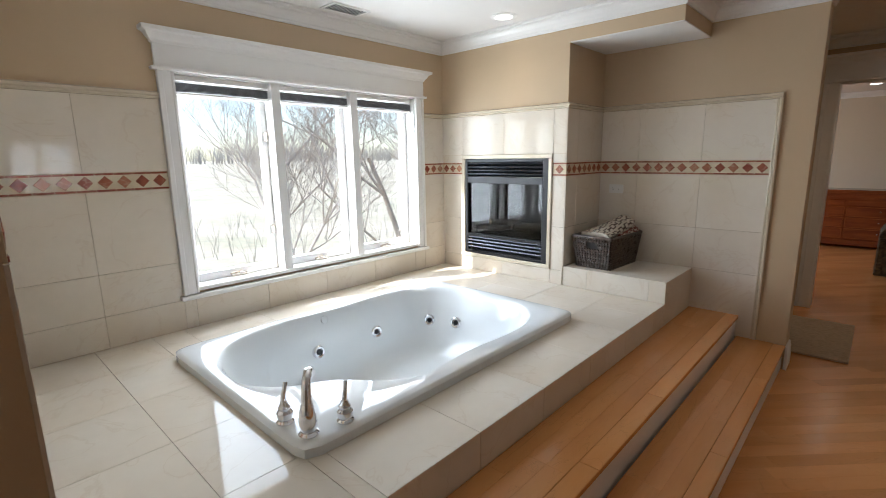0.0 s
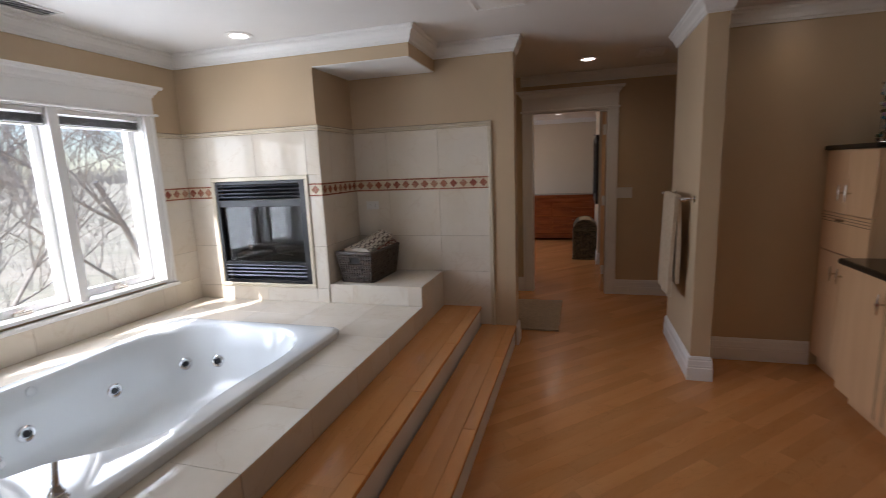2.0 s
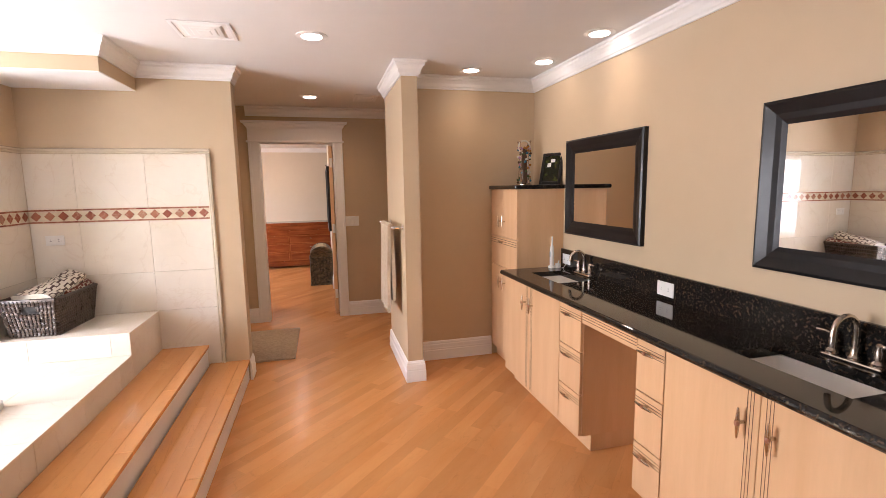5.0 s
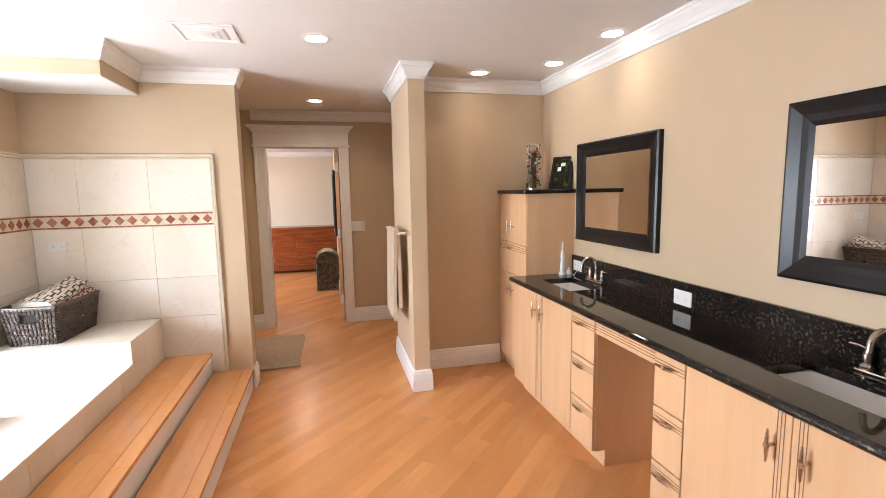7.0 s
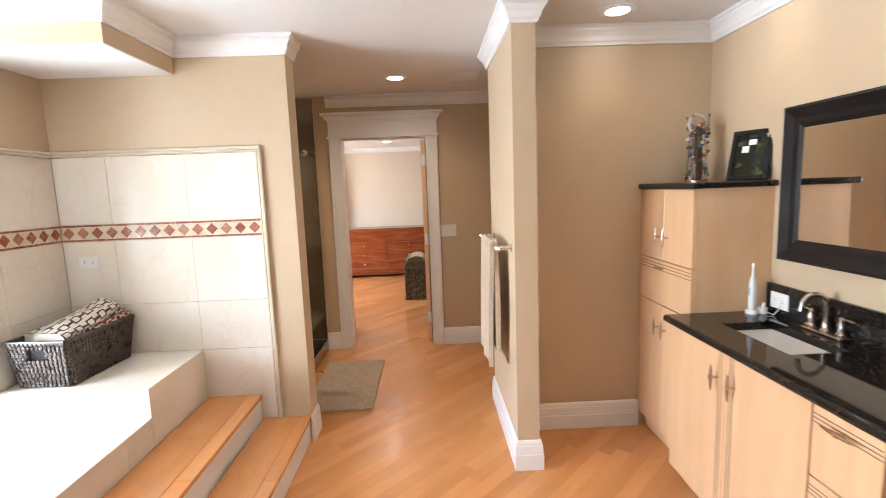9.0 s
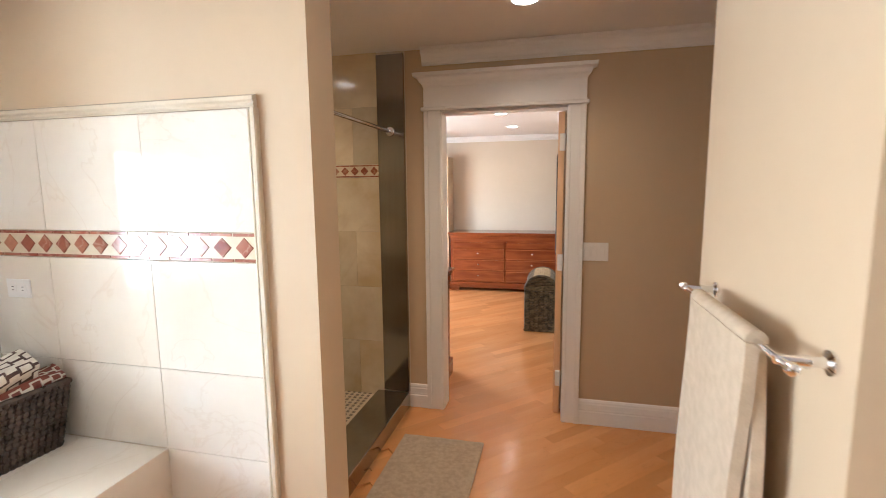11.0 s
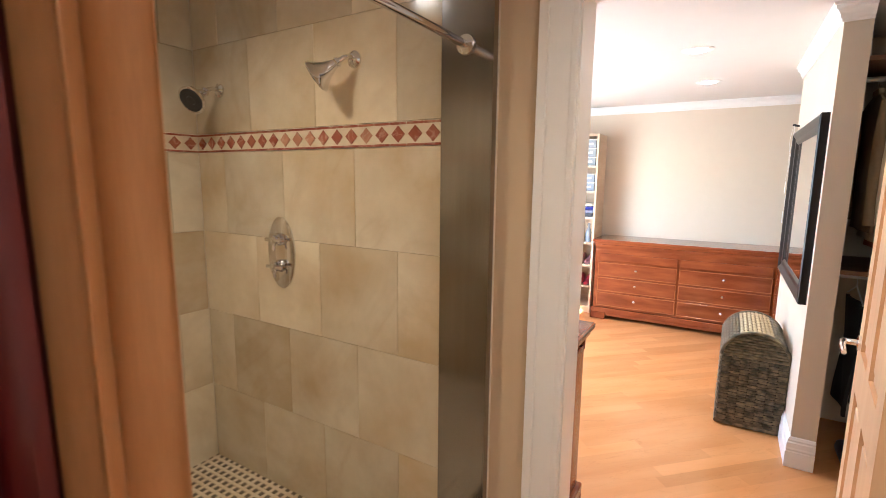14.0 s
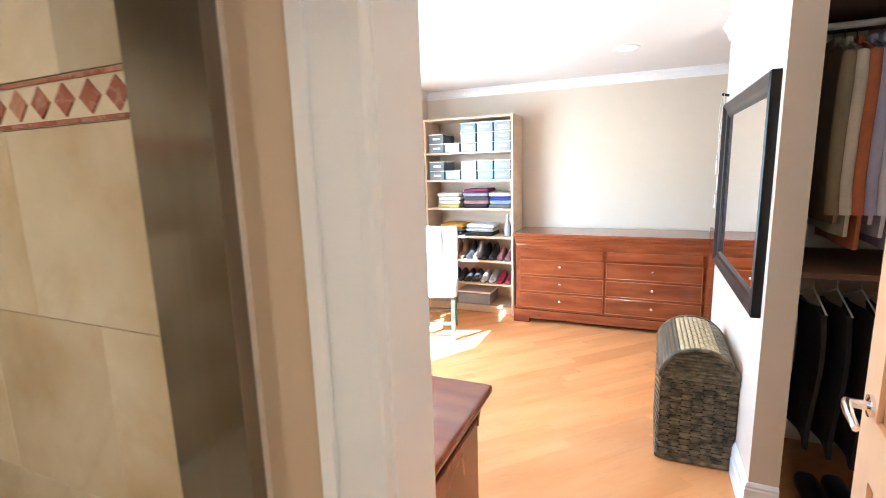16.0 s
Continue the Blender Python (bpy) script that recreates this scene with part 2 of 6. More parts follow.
def tube(bm, pts, r, n=12):
    """A round bar through the points; r may be a list."""
    pts = [Vector(p) for p in pts]
    rs = r if isinstance(r, (list, tuple)) else [r] * len(pts)
    rings = []
    side = None
    for i, p in enumerate(pts):
        d = (pts[min(i + 1, len(pts) - 1)] - pts[max(i - 1, 0)]).normalized()
        if side is None:
            side = d.orthogonal().normalized()
        side = (side - d * side.dot(d)).normalized()
        up = d.cross(side)
        rings.append([bm.verts.new(p + rs[i] * (math.cos(2 * math.pi * k / n) * side + math.sin(2 * math.pi * k / n) * up)) for k in range(n)])
    for p, q in zip(rings, rings[1:]):
        for k in range(n):
            bm.faces.new((p[k], p[(k + 1) % n], q[(k + 1) % n], q[k]))
    bm.faces.new(rings[0][::-1])
    bm.faces.new(rings[-1])
    return bm


def sweep(bm, path, prof):
    """A moulding: prof's (out, z) pairs, closed, carried along the plan's path, out to the left of it, with mitres."""
    pts = [Vector(p) for p in path]
    rings = []
    for i, p in enumerate(pts):
        ns = []
        for a, b in ((i - 1, i), (i, i + 1)):
            if a >= 0 and b < len(pts):
                d = (pts[b] - pts[a]).normalized()
                ns.append(Vector((-d.y, d.x)))
        n = ns[0] if len(ns) == 1 else (ns[0] + ns[1]) / (1 + ns[0].dot(ns[1]))
        rings.append([bm.verts.new((p.x + n.x * o, p.y + n.y * o, z)) for o, z in prof])
    k = len(prof)
    for a, b in zip(rings, rings[1:]):
        for i in range(k):
            bm.faces.new((a[i], b[i], b[(i + 1) % k], a[(i + 1) % k]))
    bm.faces.new(rings[0])
    bm.faces.new(rings[-1][::-1])
    return bm


def mesh(name, bm, material, smooth=False):
    bmesh.ops.recalc_face_normals(bm, faces=bm.faces)
    me = bpy.data.meshes.new(name)
    bm.to_mesh(me)
    bm.free()
    me.materials.append(material)
    if smooth:
        for p in me.polygons:
            p.use_smooth = True
        me.set_sharp_from_angle(angle=radians(40))
    return me


def thing(name, label, category, at=(0, 0, 0), rz=0.0, group="", kind=""):
    ob = new(name)
    ob.empty_display_size = 0.05
    ob.matrix_basis = pose(*at, 0, 0, rz)
    return tagged(ob, label, category, group, kind)


def part(name, bm, material, parent, label="", smooth=False):
    ob = new(name, mesh(name, bm, material, smooth))
    ob.parent = parent
    if label:
        tagged(ob, label)
    return ob


def solid(name, bm, material, label, category, kind="", group="", smooth=False):
    return tagged(new(name, mesh(name, bm, material, smooth)), label, category, group, kind)


# ---- plan ----
WX, RW, FY, PY, DY, CZ = -2.42, 2.69, 4.14, 4.72, 6.465, 2.448
DECK, LEDGE = 0.478, 0.628
SOUTH = -1.3
DX0, DX1, DY1, DCZ = -1.8, 2.3, 10.9, 2.36

# ---- structure ----
floor = solid("floor", B(-2.7, 2.9, -1.5, 11.2, -0.2, -0.013), TREAD, "honey maple strip floor laid diagonally", "floor", "structure")


def wall(name, boxes, material=PAINT, label="tan painted wall"):
    bm = bmesh.new()
    for b in boxes:
        box(bm, *b)
    return solid(name, bm, material, label, "wall", "structure")


# window opening
WY0, WY1, WZ0, WZ1 = 1.92, 3.80, 0.70, 1.972
wall_west = wall("wall_west", [(WX - 0.2, WX, 0.8, WY0, 0, CZ), (WX - 0.2, WX, WY1, FY + 0.2, 0, CZ),
                               (WX - 0.2, WX, WY0, WY1, 0, WZ0), (WX - 0.2, WX, WY0, WY1, WZ1, CZ)], label="tan wall with the tub window, tiled below the rail")
# fireplace wall with a hole for the firebox, returning into the niche
FX0, FX1, FZ0, FZ1 = -2.15, -1.315, 0.622, 1.452
wall_fire = wall("wall_fireplace", [(WX, FX0, FY, FY + 0.12, 0, CZ), (FX1, -1.18, FY, FY + 0.12, 0, CZ), (FX0, FX1, FY, FY + 0.12, 0, FZ0),
                                    (FX0, FX1, FY, FY + 0.12, FZ1, CZ), (-1.30, -1.18, FY + 0.12, PY, 0, CZ)], label="tan wall above a tiled fireplace surround")
wall_niche = wall("wall_niche", [(-1.30, 0.203, PY, PY + 0.16, 0, CZ)], label="tan wall end with a framed tile panel")
soffit = solid("soffit", B(-1.18, -0.43, FY, PY, 2.255, CZ), PAINT, "tan dropped box over the tiled niche", "soffit", "structure")
solid("soffit_underside", B(-1.179, -0.431, FY + 0.001, PY - 0.001, 2.248, 2.2545), CEIL, "white painted underside of the box", "soffit", "structure")
wall_low = wall("wall_southwest", [(WX, -0.42, 0.87, 0.992, 0, CZ), (-0.54, -0.42, SOUTH, 0.87, 0, CZ)], label="tan wall beside the tub, tiled below")
wall_s = wall("wall_south", [(-0.54, RW + 0.12, SOUTH - 0.12, SOUTH, 0, CZ)])
wall_e = wall("wall_east", [(RW, RW + 0.12, SOUTH, DY + 0.12, 0, CZ)], label="tan wall behind the long vanity")
wall_alcove = wall("wall_alcove", [(1.55, RW, PY, PY + 0.12, 0, CZ)])
wall_nib = wall("wall_nib", [(1.43, 1.55, 4.30, 5.2, 0, CZ), (1.55, RW, 5.08, 5.2, 0, CZ)], label="narrow tan wall end with a towel bar")
OX0, OX1, OZ = 0.188, 0.985, 2.04
wall_door = wall("wall_door", [(-0.06, OX0 - 0.02, DY, DY + 0.12, 0, CZ), (OX1 + 0.02, RW, DY, DY + 0.12, 0, CZ), (OX0 - 0.02, OX1 + 0.02, DY, DY + 0.12, OZ + 0.02, CZ)])
wall_shower = wall("wall_shower", [(-1.75, -0.06, 6.455, 6.585, 0, CZ), (-1.75, -1.63, PY + 0.16, 6.455, 0, CZ)], GROUT, "tiled shower wall")
wall("wall_dressing_north", [(DX0 - 0.12, DX1 + 0.12, DY1, DY1 + 0.12, 0, DCZ)], PAINT_D, "pale beige dressing room wall")
wall("wall_dressing_east", [(DX1, DX1 + 0.12, DY + 0.12, DY1, 0, DCZ)], PAINT_D, "pale beige dressing room wall")
wall("wall_dressing_west", [(DX0 - 0.12, DX0, DY + 0.12, 7.6, 0, DCZ), (DX0 - 0.12, DX0, 9.6, DY1, 0, DCZ),
                            (DX0 - 0.12, DX0, 7.6, 9.6, 0, 0.7), (DX0 - 0.12, DX0, 7.6, 9.6, 2.05, DCZ)], PAINT_D, "pale beige dressing room wall with a window opening")
wall("wall_dressing_south", [(DX0, OX0 - 0.02, DY + 0.121, DY + 0.13, 0, DCZ), (OX1 + 0.02, DX1, DY + 0.121, DY + 0.13, 0, DCZ)], PAINT_D, "pale beige dressing room wall")
wall("wall_mirror", [(0.965, 1.075, 8.09, 9.55, 0, DCZ)], PAINT_D, "pale beige wall end with a framed mirror")
wall("wall_closet", [(1.075, DX1, 8.85, 8.97, 0, DCZ)], PAINT_D, "wall behind the hanging clothes")
solid("ceiling", B(WX - 0.2, RW + 0.12, SOUTH - 0.12, DY + 0.12, CZ, CZ + 0.1), CEIL, "white painted ceiling", "ceiling", "structure")
solid("ceiling_dressing", B(DX0 - 0.12, DX1 + 0.12, DY + 0.12, DY1 + 0.12, DCZ, DCZ + 0.1), CEIL, "white dressing room ceiling", "ceiling", "structure")

CROWN = [(0.74 * o, CZ - d) for o, d in ((0, 0.106), (0.014, 0.106), (0.018, 0.092), (0.028, 0.085), (0.036, 0.062), (0.054, 0.042), (0.066, 0.034), (0.068, 0.02), (0.082, 0.015), (0.085, 0.001), (0, 0.001))]
crown = sweep(bmesh.new(), [(0.203, 4.88), (0.203, PY), (-0.43, PY), (-0.43, FY), (WX, FY), (WX, 0.992), (-0.42, 0.992), (-0.42, SOUTH), (RW, SOUTH), (RW, PY), (1.55, PY),
                            (1.55, 4.30), (1.43, 4.30), (1.43, 5.2), (RW, 5.2), (RW, DY), (0.06, DY)], CROWN)
solid("crown_molding", crown, TRIM, "white painted crown molding", "molding", "structure")
CROWN_D = [(o * 0.8, DCZ - (CZ - z) * 0.8) for o, z in CROWN]
solid("crown_molding_dressing", sweep(bmesh.new(), [(1.075, 8.09), (0.965, 8.09), (0.965, 9.55)], CROWN_D), TRIM, "white painted crown molding", "molding", "structure")
solid("crown_molding_back", sweep(bmesh.new(), [(DX1, DY1), (DX0, DY1), (DX0, DY + 0.13)], CROWN_D), TRIM, "white painted crown molding", "molding", "structure")
BASE = [(o, z * 1.17) for o, z in [(0, 0.001), (0.019, 0.001), (0.019, 0.075), (0.015, 0.08), (0.017, 0.088), (0.015, 0.096), (0.015, 0.118), (0.011, 0.124), (0.012, 0.132), (0.006, 0.142), (0, 0.145)]]
for path in ([(0.203, 4.88), (0.203, 4.705)], [(2.28, PY), (1.55, PY), (1.55, 4.30), (1.43, 4.30), (1.43, 5.2), (RW, 5.2), (RW, DY), (1.097, DY)],
             [(0.07, DY), (-0.06, DY)], [(1.075, 8.09), (0.965, 8.09), (0.965, 9.55)], [(DX1, DY1), (DX0, DY1)], [(-0.42, 0.99), (-0.42, SOUTH), (RW, SOUTH), (RW, 0.2)]):
    solid("baseboard", sweep(bmesh.new(), path, BASE), TRIM, "tall white profiled baseboard", "baseboard", "structure")


# ---- tiles ----
tile_meshes = {}


def tile(parent, material, m, w, h, t=0.008, gap=0.0008, name="tile"):
    """One tile of w by h, its back on the plane of m (x along, y up, z out)."""
    key = (round(w, 3), round(h, 3), t, material.name)
    if key not in tile_meshes:
        bm = B(-w / 2 + gap, w / 2 - gap, -h / 2 + gap, h / 2 - gap, 0, t, 0.0008, 1)
        tile_meshes[key] = mesh(name, bm, material)
    ob = new(name, tile_meshes[key])
    ob.parent = parent
    ob.matrix_basis = m
    return ob


def plane(origin, u, v):
    u, v = Vector(u), Vector(v)
    w = u.cross(v)
    m = Matrix((u, v, w)).transposed().to_4x4()
    m.translation = origin
    return m


def cuts(a, b, step, start=None, extra=()):
    s = {a, b, *[e for e in extra if a < e < b]}
    x = a if start is None else start
    while x < b - 1e-6:
        if x > a + 0.02 and b - x > 0.02:
            s.add(x)
        x += step
    out = sorted(s)
    return [(p, q) for p, q in zip(out, out[1:]) if q - p > 0.004]


def tiles(parent, material, m, us, vs, skip=None, t=0.008, name="tile"):
    for u0, u1 in us:
        for v0, v1 in vs:
            if skip and skip((u0 + u1) / 2, (v0 + v1) / 2):
                continue
            tile(parent, material, m @ Matrix.Translation(((u0 + u1) / 2, (v0 + v1) / 2, 0)), u1 - u0, v1 - v0, t, name=name)


diamond = {}


def band(parent, m, u0, u1, v0, v1):
    """The mosaic border: ivory ground, red marble bars above and below, a row of diamonds."""
    h = v1 - v0
    tile(parent, BAND, m @ Matrix.Translation(((u0 + u1) / 2, (v0 + v1) / 2, 0)), u1 - u0, h, 0.007, name="border_ground")
    k = max(1, round((u1 - u0) / (h * 0.86)))
    s = (u1 - u0) / k
    for i in range(k):
        c = u0 + (i + 0.5) * s
        for v in (v0 + h * 0.075, v1 - h * 0.075):
            tile(parent, ROSSO, m @ Matrix.Translation((c, v, 0.0)), s, h * 0.13, 0.0095, 0.0015, name="border_bar")
        pink = random.random() < 0.35
        if pink not in diamond:
            r = 0.034
            bm = bmesh.new()
            bmesh.ops.create_cone(bm, segments=4, radius1=r, radius2=r * 0.96, depth=0.003, cap_ends=True, matrix=pose(0, 0, 0.0085))
            diamond[pink] = mesh("border_diamond", bm, ROSA if pink else ROSSO)
        ob = new("border_diamond", diamond[pink])
        ob.parent = parent
        ob.matrix_basis = m @ Matrix.Translation((c, (v0 + v1) / 2, 0)) @ Matrix.Diagonal((h / 0.1, h / 0.1, 1, 1))


B0, B1, RAIL = 1.317, 1.416, 1.805
ROWS_V = [(DECK, 0.855), (0.855, B0), (B1, RAIL)]
TW = 0.46
# west wall (u along -y so that z points into the room)
mw = plane((WX, 0, 0), (0, 1, 0), (0, 0, 1))
# window surround limits
CY0, CY1, CZ0 = 1.845, 3.875, 0.655
sk = lambda u, v: CY0 < u < CY1 and v > CZ0
tiles(wall_west, MARBLE, mw, cuts(0.992, FY, TW, 0.992, (CY0, CY1)), [(DECK, CZ0), (CZ0, 0.885), (0.885, B0), (B1, RAIL)], sk)
band(wall_west, mw, 0.992, CY0 - 0.004, B0, B1)
band(wall_west, mw, CY1 + 0.004, FY - 0.009, B0, B1)
# fireplace wall
mf = plane((0, FY, 0), (1, 0, 0), (0, 0, 1))
sf = lambda u, v: -2.18 < u < -1.285 and 0.592 < v < 1.482
tiles(wall_fire, MARBLE, mf, [(WX + 0.009, -2.18), (-2.18, -1.745), (-1.745, -1.285), (-1.285, -1.18)], [(DECK, 0.592), (0.592, 0.93), (0.93, B0), (B1, 1.482), (1.482, RAIL)], sf)
tiles(wall_fire, MARBLE, mf, [(WX + 0.009, -2.18), (-1.285, -1.18)], [(B0, B1)], lambda u, v: True)
band(wall_fire, mf, WX + 0.009, -2.18, B0, B1)
band(wall_fire, mf, -1.285, -1.172, B0, B1)
# niche side and back
mn = plane((-1.18, 0, 0), (0, 1, 0), (0, 0, 1))
tiles(wall_fire, MARBLE, mn, [(FY - 0.008, 4.30), (4.30, PY - 0.009)], [(LEDGE, 0.93), (0.93, B0), (B1, RAIL)])
band(wall_fire, mn, FY - 0.008, PY - 0.009, B0, B1)
mb = plane((0, PY, 0), (1, 0, 0), (0, 0, 1))
NX = -0.005
tiles(wall_niche, MARBLE, mb, [(-1.172, -0.87), (-0.87, -0.42), (-0.42, NX)], [(LEDGE, 0.93), (0.93, B0), (B1, RAIL)])
tiles(wall_niche, MARBLE, mb, [(-0.42, NX)], [(0.164, LEDGE)])
band(wall_niche, mb, -1.172, NX, B0, B1)
# tile wall beside the tub
ms = plane((0, 0.992, 0), (-1, 0, 0), (0, 0, 1))
tiles(wall_low, MARBLE, ms, cuts(0.42, -WX - 0.009, TW), [(DECK, 0.885), (0.885, B0), (B1, RAIL)])
band(wall_low, ms, 0.42, -WX - 0.009, B0, B1)
# stone cap rail on the tiles, and the frame's upright on the niche panel
RAILP = [(0, RAIL), (0.014, RAIL), (0.02, RAIL + 0.008), (0.016, RAIL + 0.016), (0.024, RAIL + 0.022), (0.024, RAIL + 0.033), (0.0, RAIL + 0.042)]
solid("stone_rail", sweep(bmesh.new(), [(0.024, PY), (-1.18, PY), (-1.18, FY), (WX, FY), (WX, CY1 + 0.002)], RAILP), STONE_TRIM, "cream stone cap rail over the tiles", "trim", "structure")
solid("stone_rail", sweep(bmesh.new(), [(WX, CY0 - 0.002), (WX, 0.992), (-0.42, 0.992)], RAILP), STONE_TRIM, "cream stone cap rail over the tiles", "trim", "structure")
bm = bmesh.new()
outl = [(0.0, 0.0), (0.0, -0.012), (0.006, -0.015), (0.009, -0.010), (0.013, -0.010), (0.015, -0.019), (0.020, -0.023), (0.030, -0.022), (0.034, -0.016), (0.034, 0.0)]
lo, hi = [[bm.verts.new((NX + x, PY + y, z)) for x, y in outl] for z in (0.168, RAIL - 0.001)]
for k in range(len(outl)):
    bm.faces.new((lo[k], lo[(k + 1) % len(outl)], hi[(k + 1) % len(outl)], hi[k]))
bm.faces.new(lo[::-1])
bm.faces.new(hi)
solid("stone_upright", bm, STONE_TRIM, "cream stone edge molding of the tile panel", "trim", "structure")

# ---- tub deck, ledge and wooden steps ----
TX0, TX1, TY0, TY1 = -2.015, -0.735, 1.63, 3.505
ix0, ix1, iy0, iy1 = TX0 + 0.05, TX1 - 0.05, TY0 + 0.05, TY1 - 0.05
DE = -0.418
bm = bmesh.new()
for b in ((WX, ix0, 0.992, FY), (ix1, DE - 0.01, 0.992, FY), (ix0, ix1, 0.992, iy0), (ix0, ix1, iy1, FY)):
    box(bm, *b, 0, DECK - 0.01)
box(bm, -1.18, DE - 0.01, FY + 0.01, PY, 0, LEDGE - 0.01)
deck = solid("tub_deck", bm, GROUT, "cream marble tiled platform round the tub", "platform", "structure")
md = plane((0, 0, DECK - 0.01), (1, 0, 0), (0, 1, 0))
SX = [(WX + 0.009, -2.03), (-2.03, -1.62), (-1.62, -1.205), (-1.205, -0.79), (-0.79, DE)]
tiles(deck, MARBLE, md, SX, [(1.0, 1.38), (1.38, TY0 + 0.02)], t=0.01)
tiles(deck, MARBLE, md, SX, [(TY1 - 0.02, 3.83), (3.83, FY)], t=0.01)
tiles(deck, MARBLE, md, [(WX + 0.009, TX0 + 0.02)], cuts(TY0 + 0.02, TY1 - 0.02, 0.445, 1.82), t=0.01)
tiles(deck, MARBLE, md, [(TX1 - 0.02, DE)], cuts(TY0 + 0.02, TY1 - 0.02, 0.445, 1.715), t=0.01)
mside = plane((DE - 0.01, 0, 0), (0, 1, 0), (0, 0, 1))
tiles(deck, MARBLE, mside, cuts(0.992, FY, 0.445, 1.27), [(0.325, DECK - 0.001)], t=0.01)
tiles(deck, MARBLE, mside, [(FY, PY)], [(0.325, LEDGE - 0.001)], t=0.01)
ml = plane((0, 0, LEDGE - 0.01), (1, 0, 0), (0, 1, 0))
tiles(deck, MARBLE, ml, [(-1.171, -0.80), (-0.80, DE)], [(FY, PY - 0.009)], t=0.01)
mlf = plane((0, FY + 0.01, 0), (1, 0, 0), (0, 0, 1))
tiles(deck, MARBLE, mlf, [(-1.18, -0.98), (-0.98, -0.53), (-0.53, DE)], [(DECK, LEDGE - 0.001)], t=0.01)

rg = random.Random(31)
for x0, x1, z in ((DE, -0.088, 0.324), (-0.088, 0.204, 0.17)):
    st = thing("wooden_step", "maple board step with a white painted riser along the tub platform", "step", (0, 0, 0), group="steps to the tub", kind="structure")
    part("riser", B(x0 + 0.001, x1 - 0.014, 0.0, PY - 0.002, 0.001, z - 0.024), TRIM, st, "white painted riser")
    n_ = 4
    w = (x1 - x0 - 0.001) / n_
    for k in range(n_):
        y = 0.0
        while y < PY - 0.01:
            y2 = min(PY - 0.002, y + rg.choice((0.7, 0.95, 1.2, 1.5)))
            if PY - 0.002 - y2 < 0.3:
                y2 = PY - 0.002
            a, b = x0 + 0.001 + k * w, x0 + 0.001 + (k + 1) * w
            part("board", B(a + 0.00012, b - 0.00012, y + 0.0002, y2 - 0.0002, z - 0.024, z, 0.004 if k == n_ - 1 else 0.0003, 2 if k == n_ - 1 else 1), TREAD, st)
            y = y2

# ---- jetted bathtub ----
tub = thing("bathtub", "white acrylic drop-in whirlpool tub with jets", "bathtub", (0, 0, 0))
cxx, cyy, hx, hy = (TX0 + TX1) / 2, (TY0 + TY1) / 2, (TX1 - TX0) / 2, (TY1 - TY0) / 2
N = 144


def rrect(a, hx_, hy_, p):
    c, s = math.cos(a), math.sin(a)
    r = (abs(c / hx_) ** p + abs(s / hy_) ** p) ** (-1 / p)
    return r * c, r * s


def basin(a, k):
    """The basin's outline: an oval, fuller at the sides, drawn in at the tap corner and at the arm rests."""
    x, y = rrect(a, hx - 0.06, hy - 0.06, 3.4)
    x -= 0.012
    d = math.hypot(x - (hx - 0.12), y + (hy - 0.12))
    f = max(0.0, 1 - d / 0.55) ** 1.2
    x, y = x - 0.20 * f, y + 0.22 * f
    arm = math.exp(-((y - 0.05) / 0.34) ** 2) * 0.045
    x -= math.copysign(arm, x) * min(1, abs(x) / 0.3)
    return x * k, y * k


bm = bmesh.new()
rings = []
levels = [("o", 1.0, DECK + 0.001), ("o", 1.0, DECK + 0.035), ("o", 0.99, DECK + 0.046), ("o", 0.975, DECK + 0.050), ("b", 1.0, DECK + 0.048), ("b", 0.985, DECK + 0.040),
          ("b", 0.965, DECK + 0.015), ("b", 0.92, DECK - 0.10), ("b", 0.86, DECK - 0.25), ("b", 0.80, DECK - 0.345), ("b", 0.72, DECK - 0.385), ("b", 0.55, DECK - 0.40), ("b", 0.2, DECK - 0.405)]
for kind_, k, z in levels:
    ring = []
    for i in range(N):
        a = 2 * math.pi * (i + 0.5) / N
        x, y = rrect(a, hx * k, hy * k, 26) if kind_ == "o" else basin(a, k)
        if kind_ == "o":
            x, y = rrect(a, hx - (1 - k), hy - (1 - k), 26)
        ring.append(bm.verts.new((cxx + x, cyy + y, z)))
    rings.append(ring)
for p, q in zip(rings, rings[1:]):
    for i in range(N):
        bm.faces.new((p[i], p[(i + 1) % N], q[(i + 1) % N], q[i]))
bm.faces.new(rings[-1])
part("shell", bm, TUB, tub, smooth=True)
def on_shell(x, y, k, z):
    x, y = basin(math.atan2(y - cyy, x - cxx), k)
    p = Vector((cxx + x, cyy + y, z))
    return p, (Vector((cxx, p.y * 0.75 + cyy * 0.25, z + 0.1)) - p).normalized() if abs(p.y - cyy) < 0.5 else (Vector((cxx, cyy, z + 0.15)) - p).normalized()


for x, y in ((-1.84, 2.41), (-1.83, 2.82), (-1.73, 3.22), (-1.54, 3.24)):
    at_, way = on_shell(x, y, 0.885, 0.30)
    jet = part("jet", lathe(bmesh.new(), [(0.040, -0.02), (0.040, 0.008), (0.033, 0.014), (0.024, 0.012), (0.022, 0.004), (0.012, 0.003)], at_, 24, way), CHROME, tub, "chrome whirlpool jet", True)
    part("nozzle", lathe(bmesh.new(), [(0.018, 0.0), (0.018, 0.009), (0.008, 0.011)], at_, 16, way), BLACK, jet)
at_, way = on_shell(-1.93, 2.47, 0.968, DECK + 0.002)
part("air_button", lathe(bmesh.new(), [(0.024, -0.01), (0.024, 0.012), (0.018, 0.016)], at_, 20, way), TUB, tub, smooth=True)
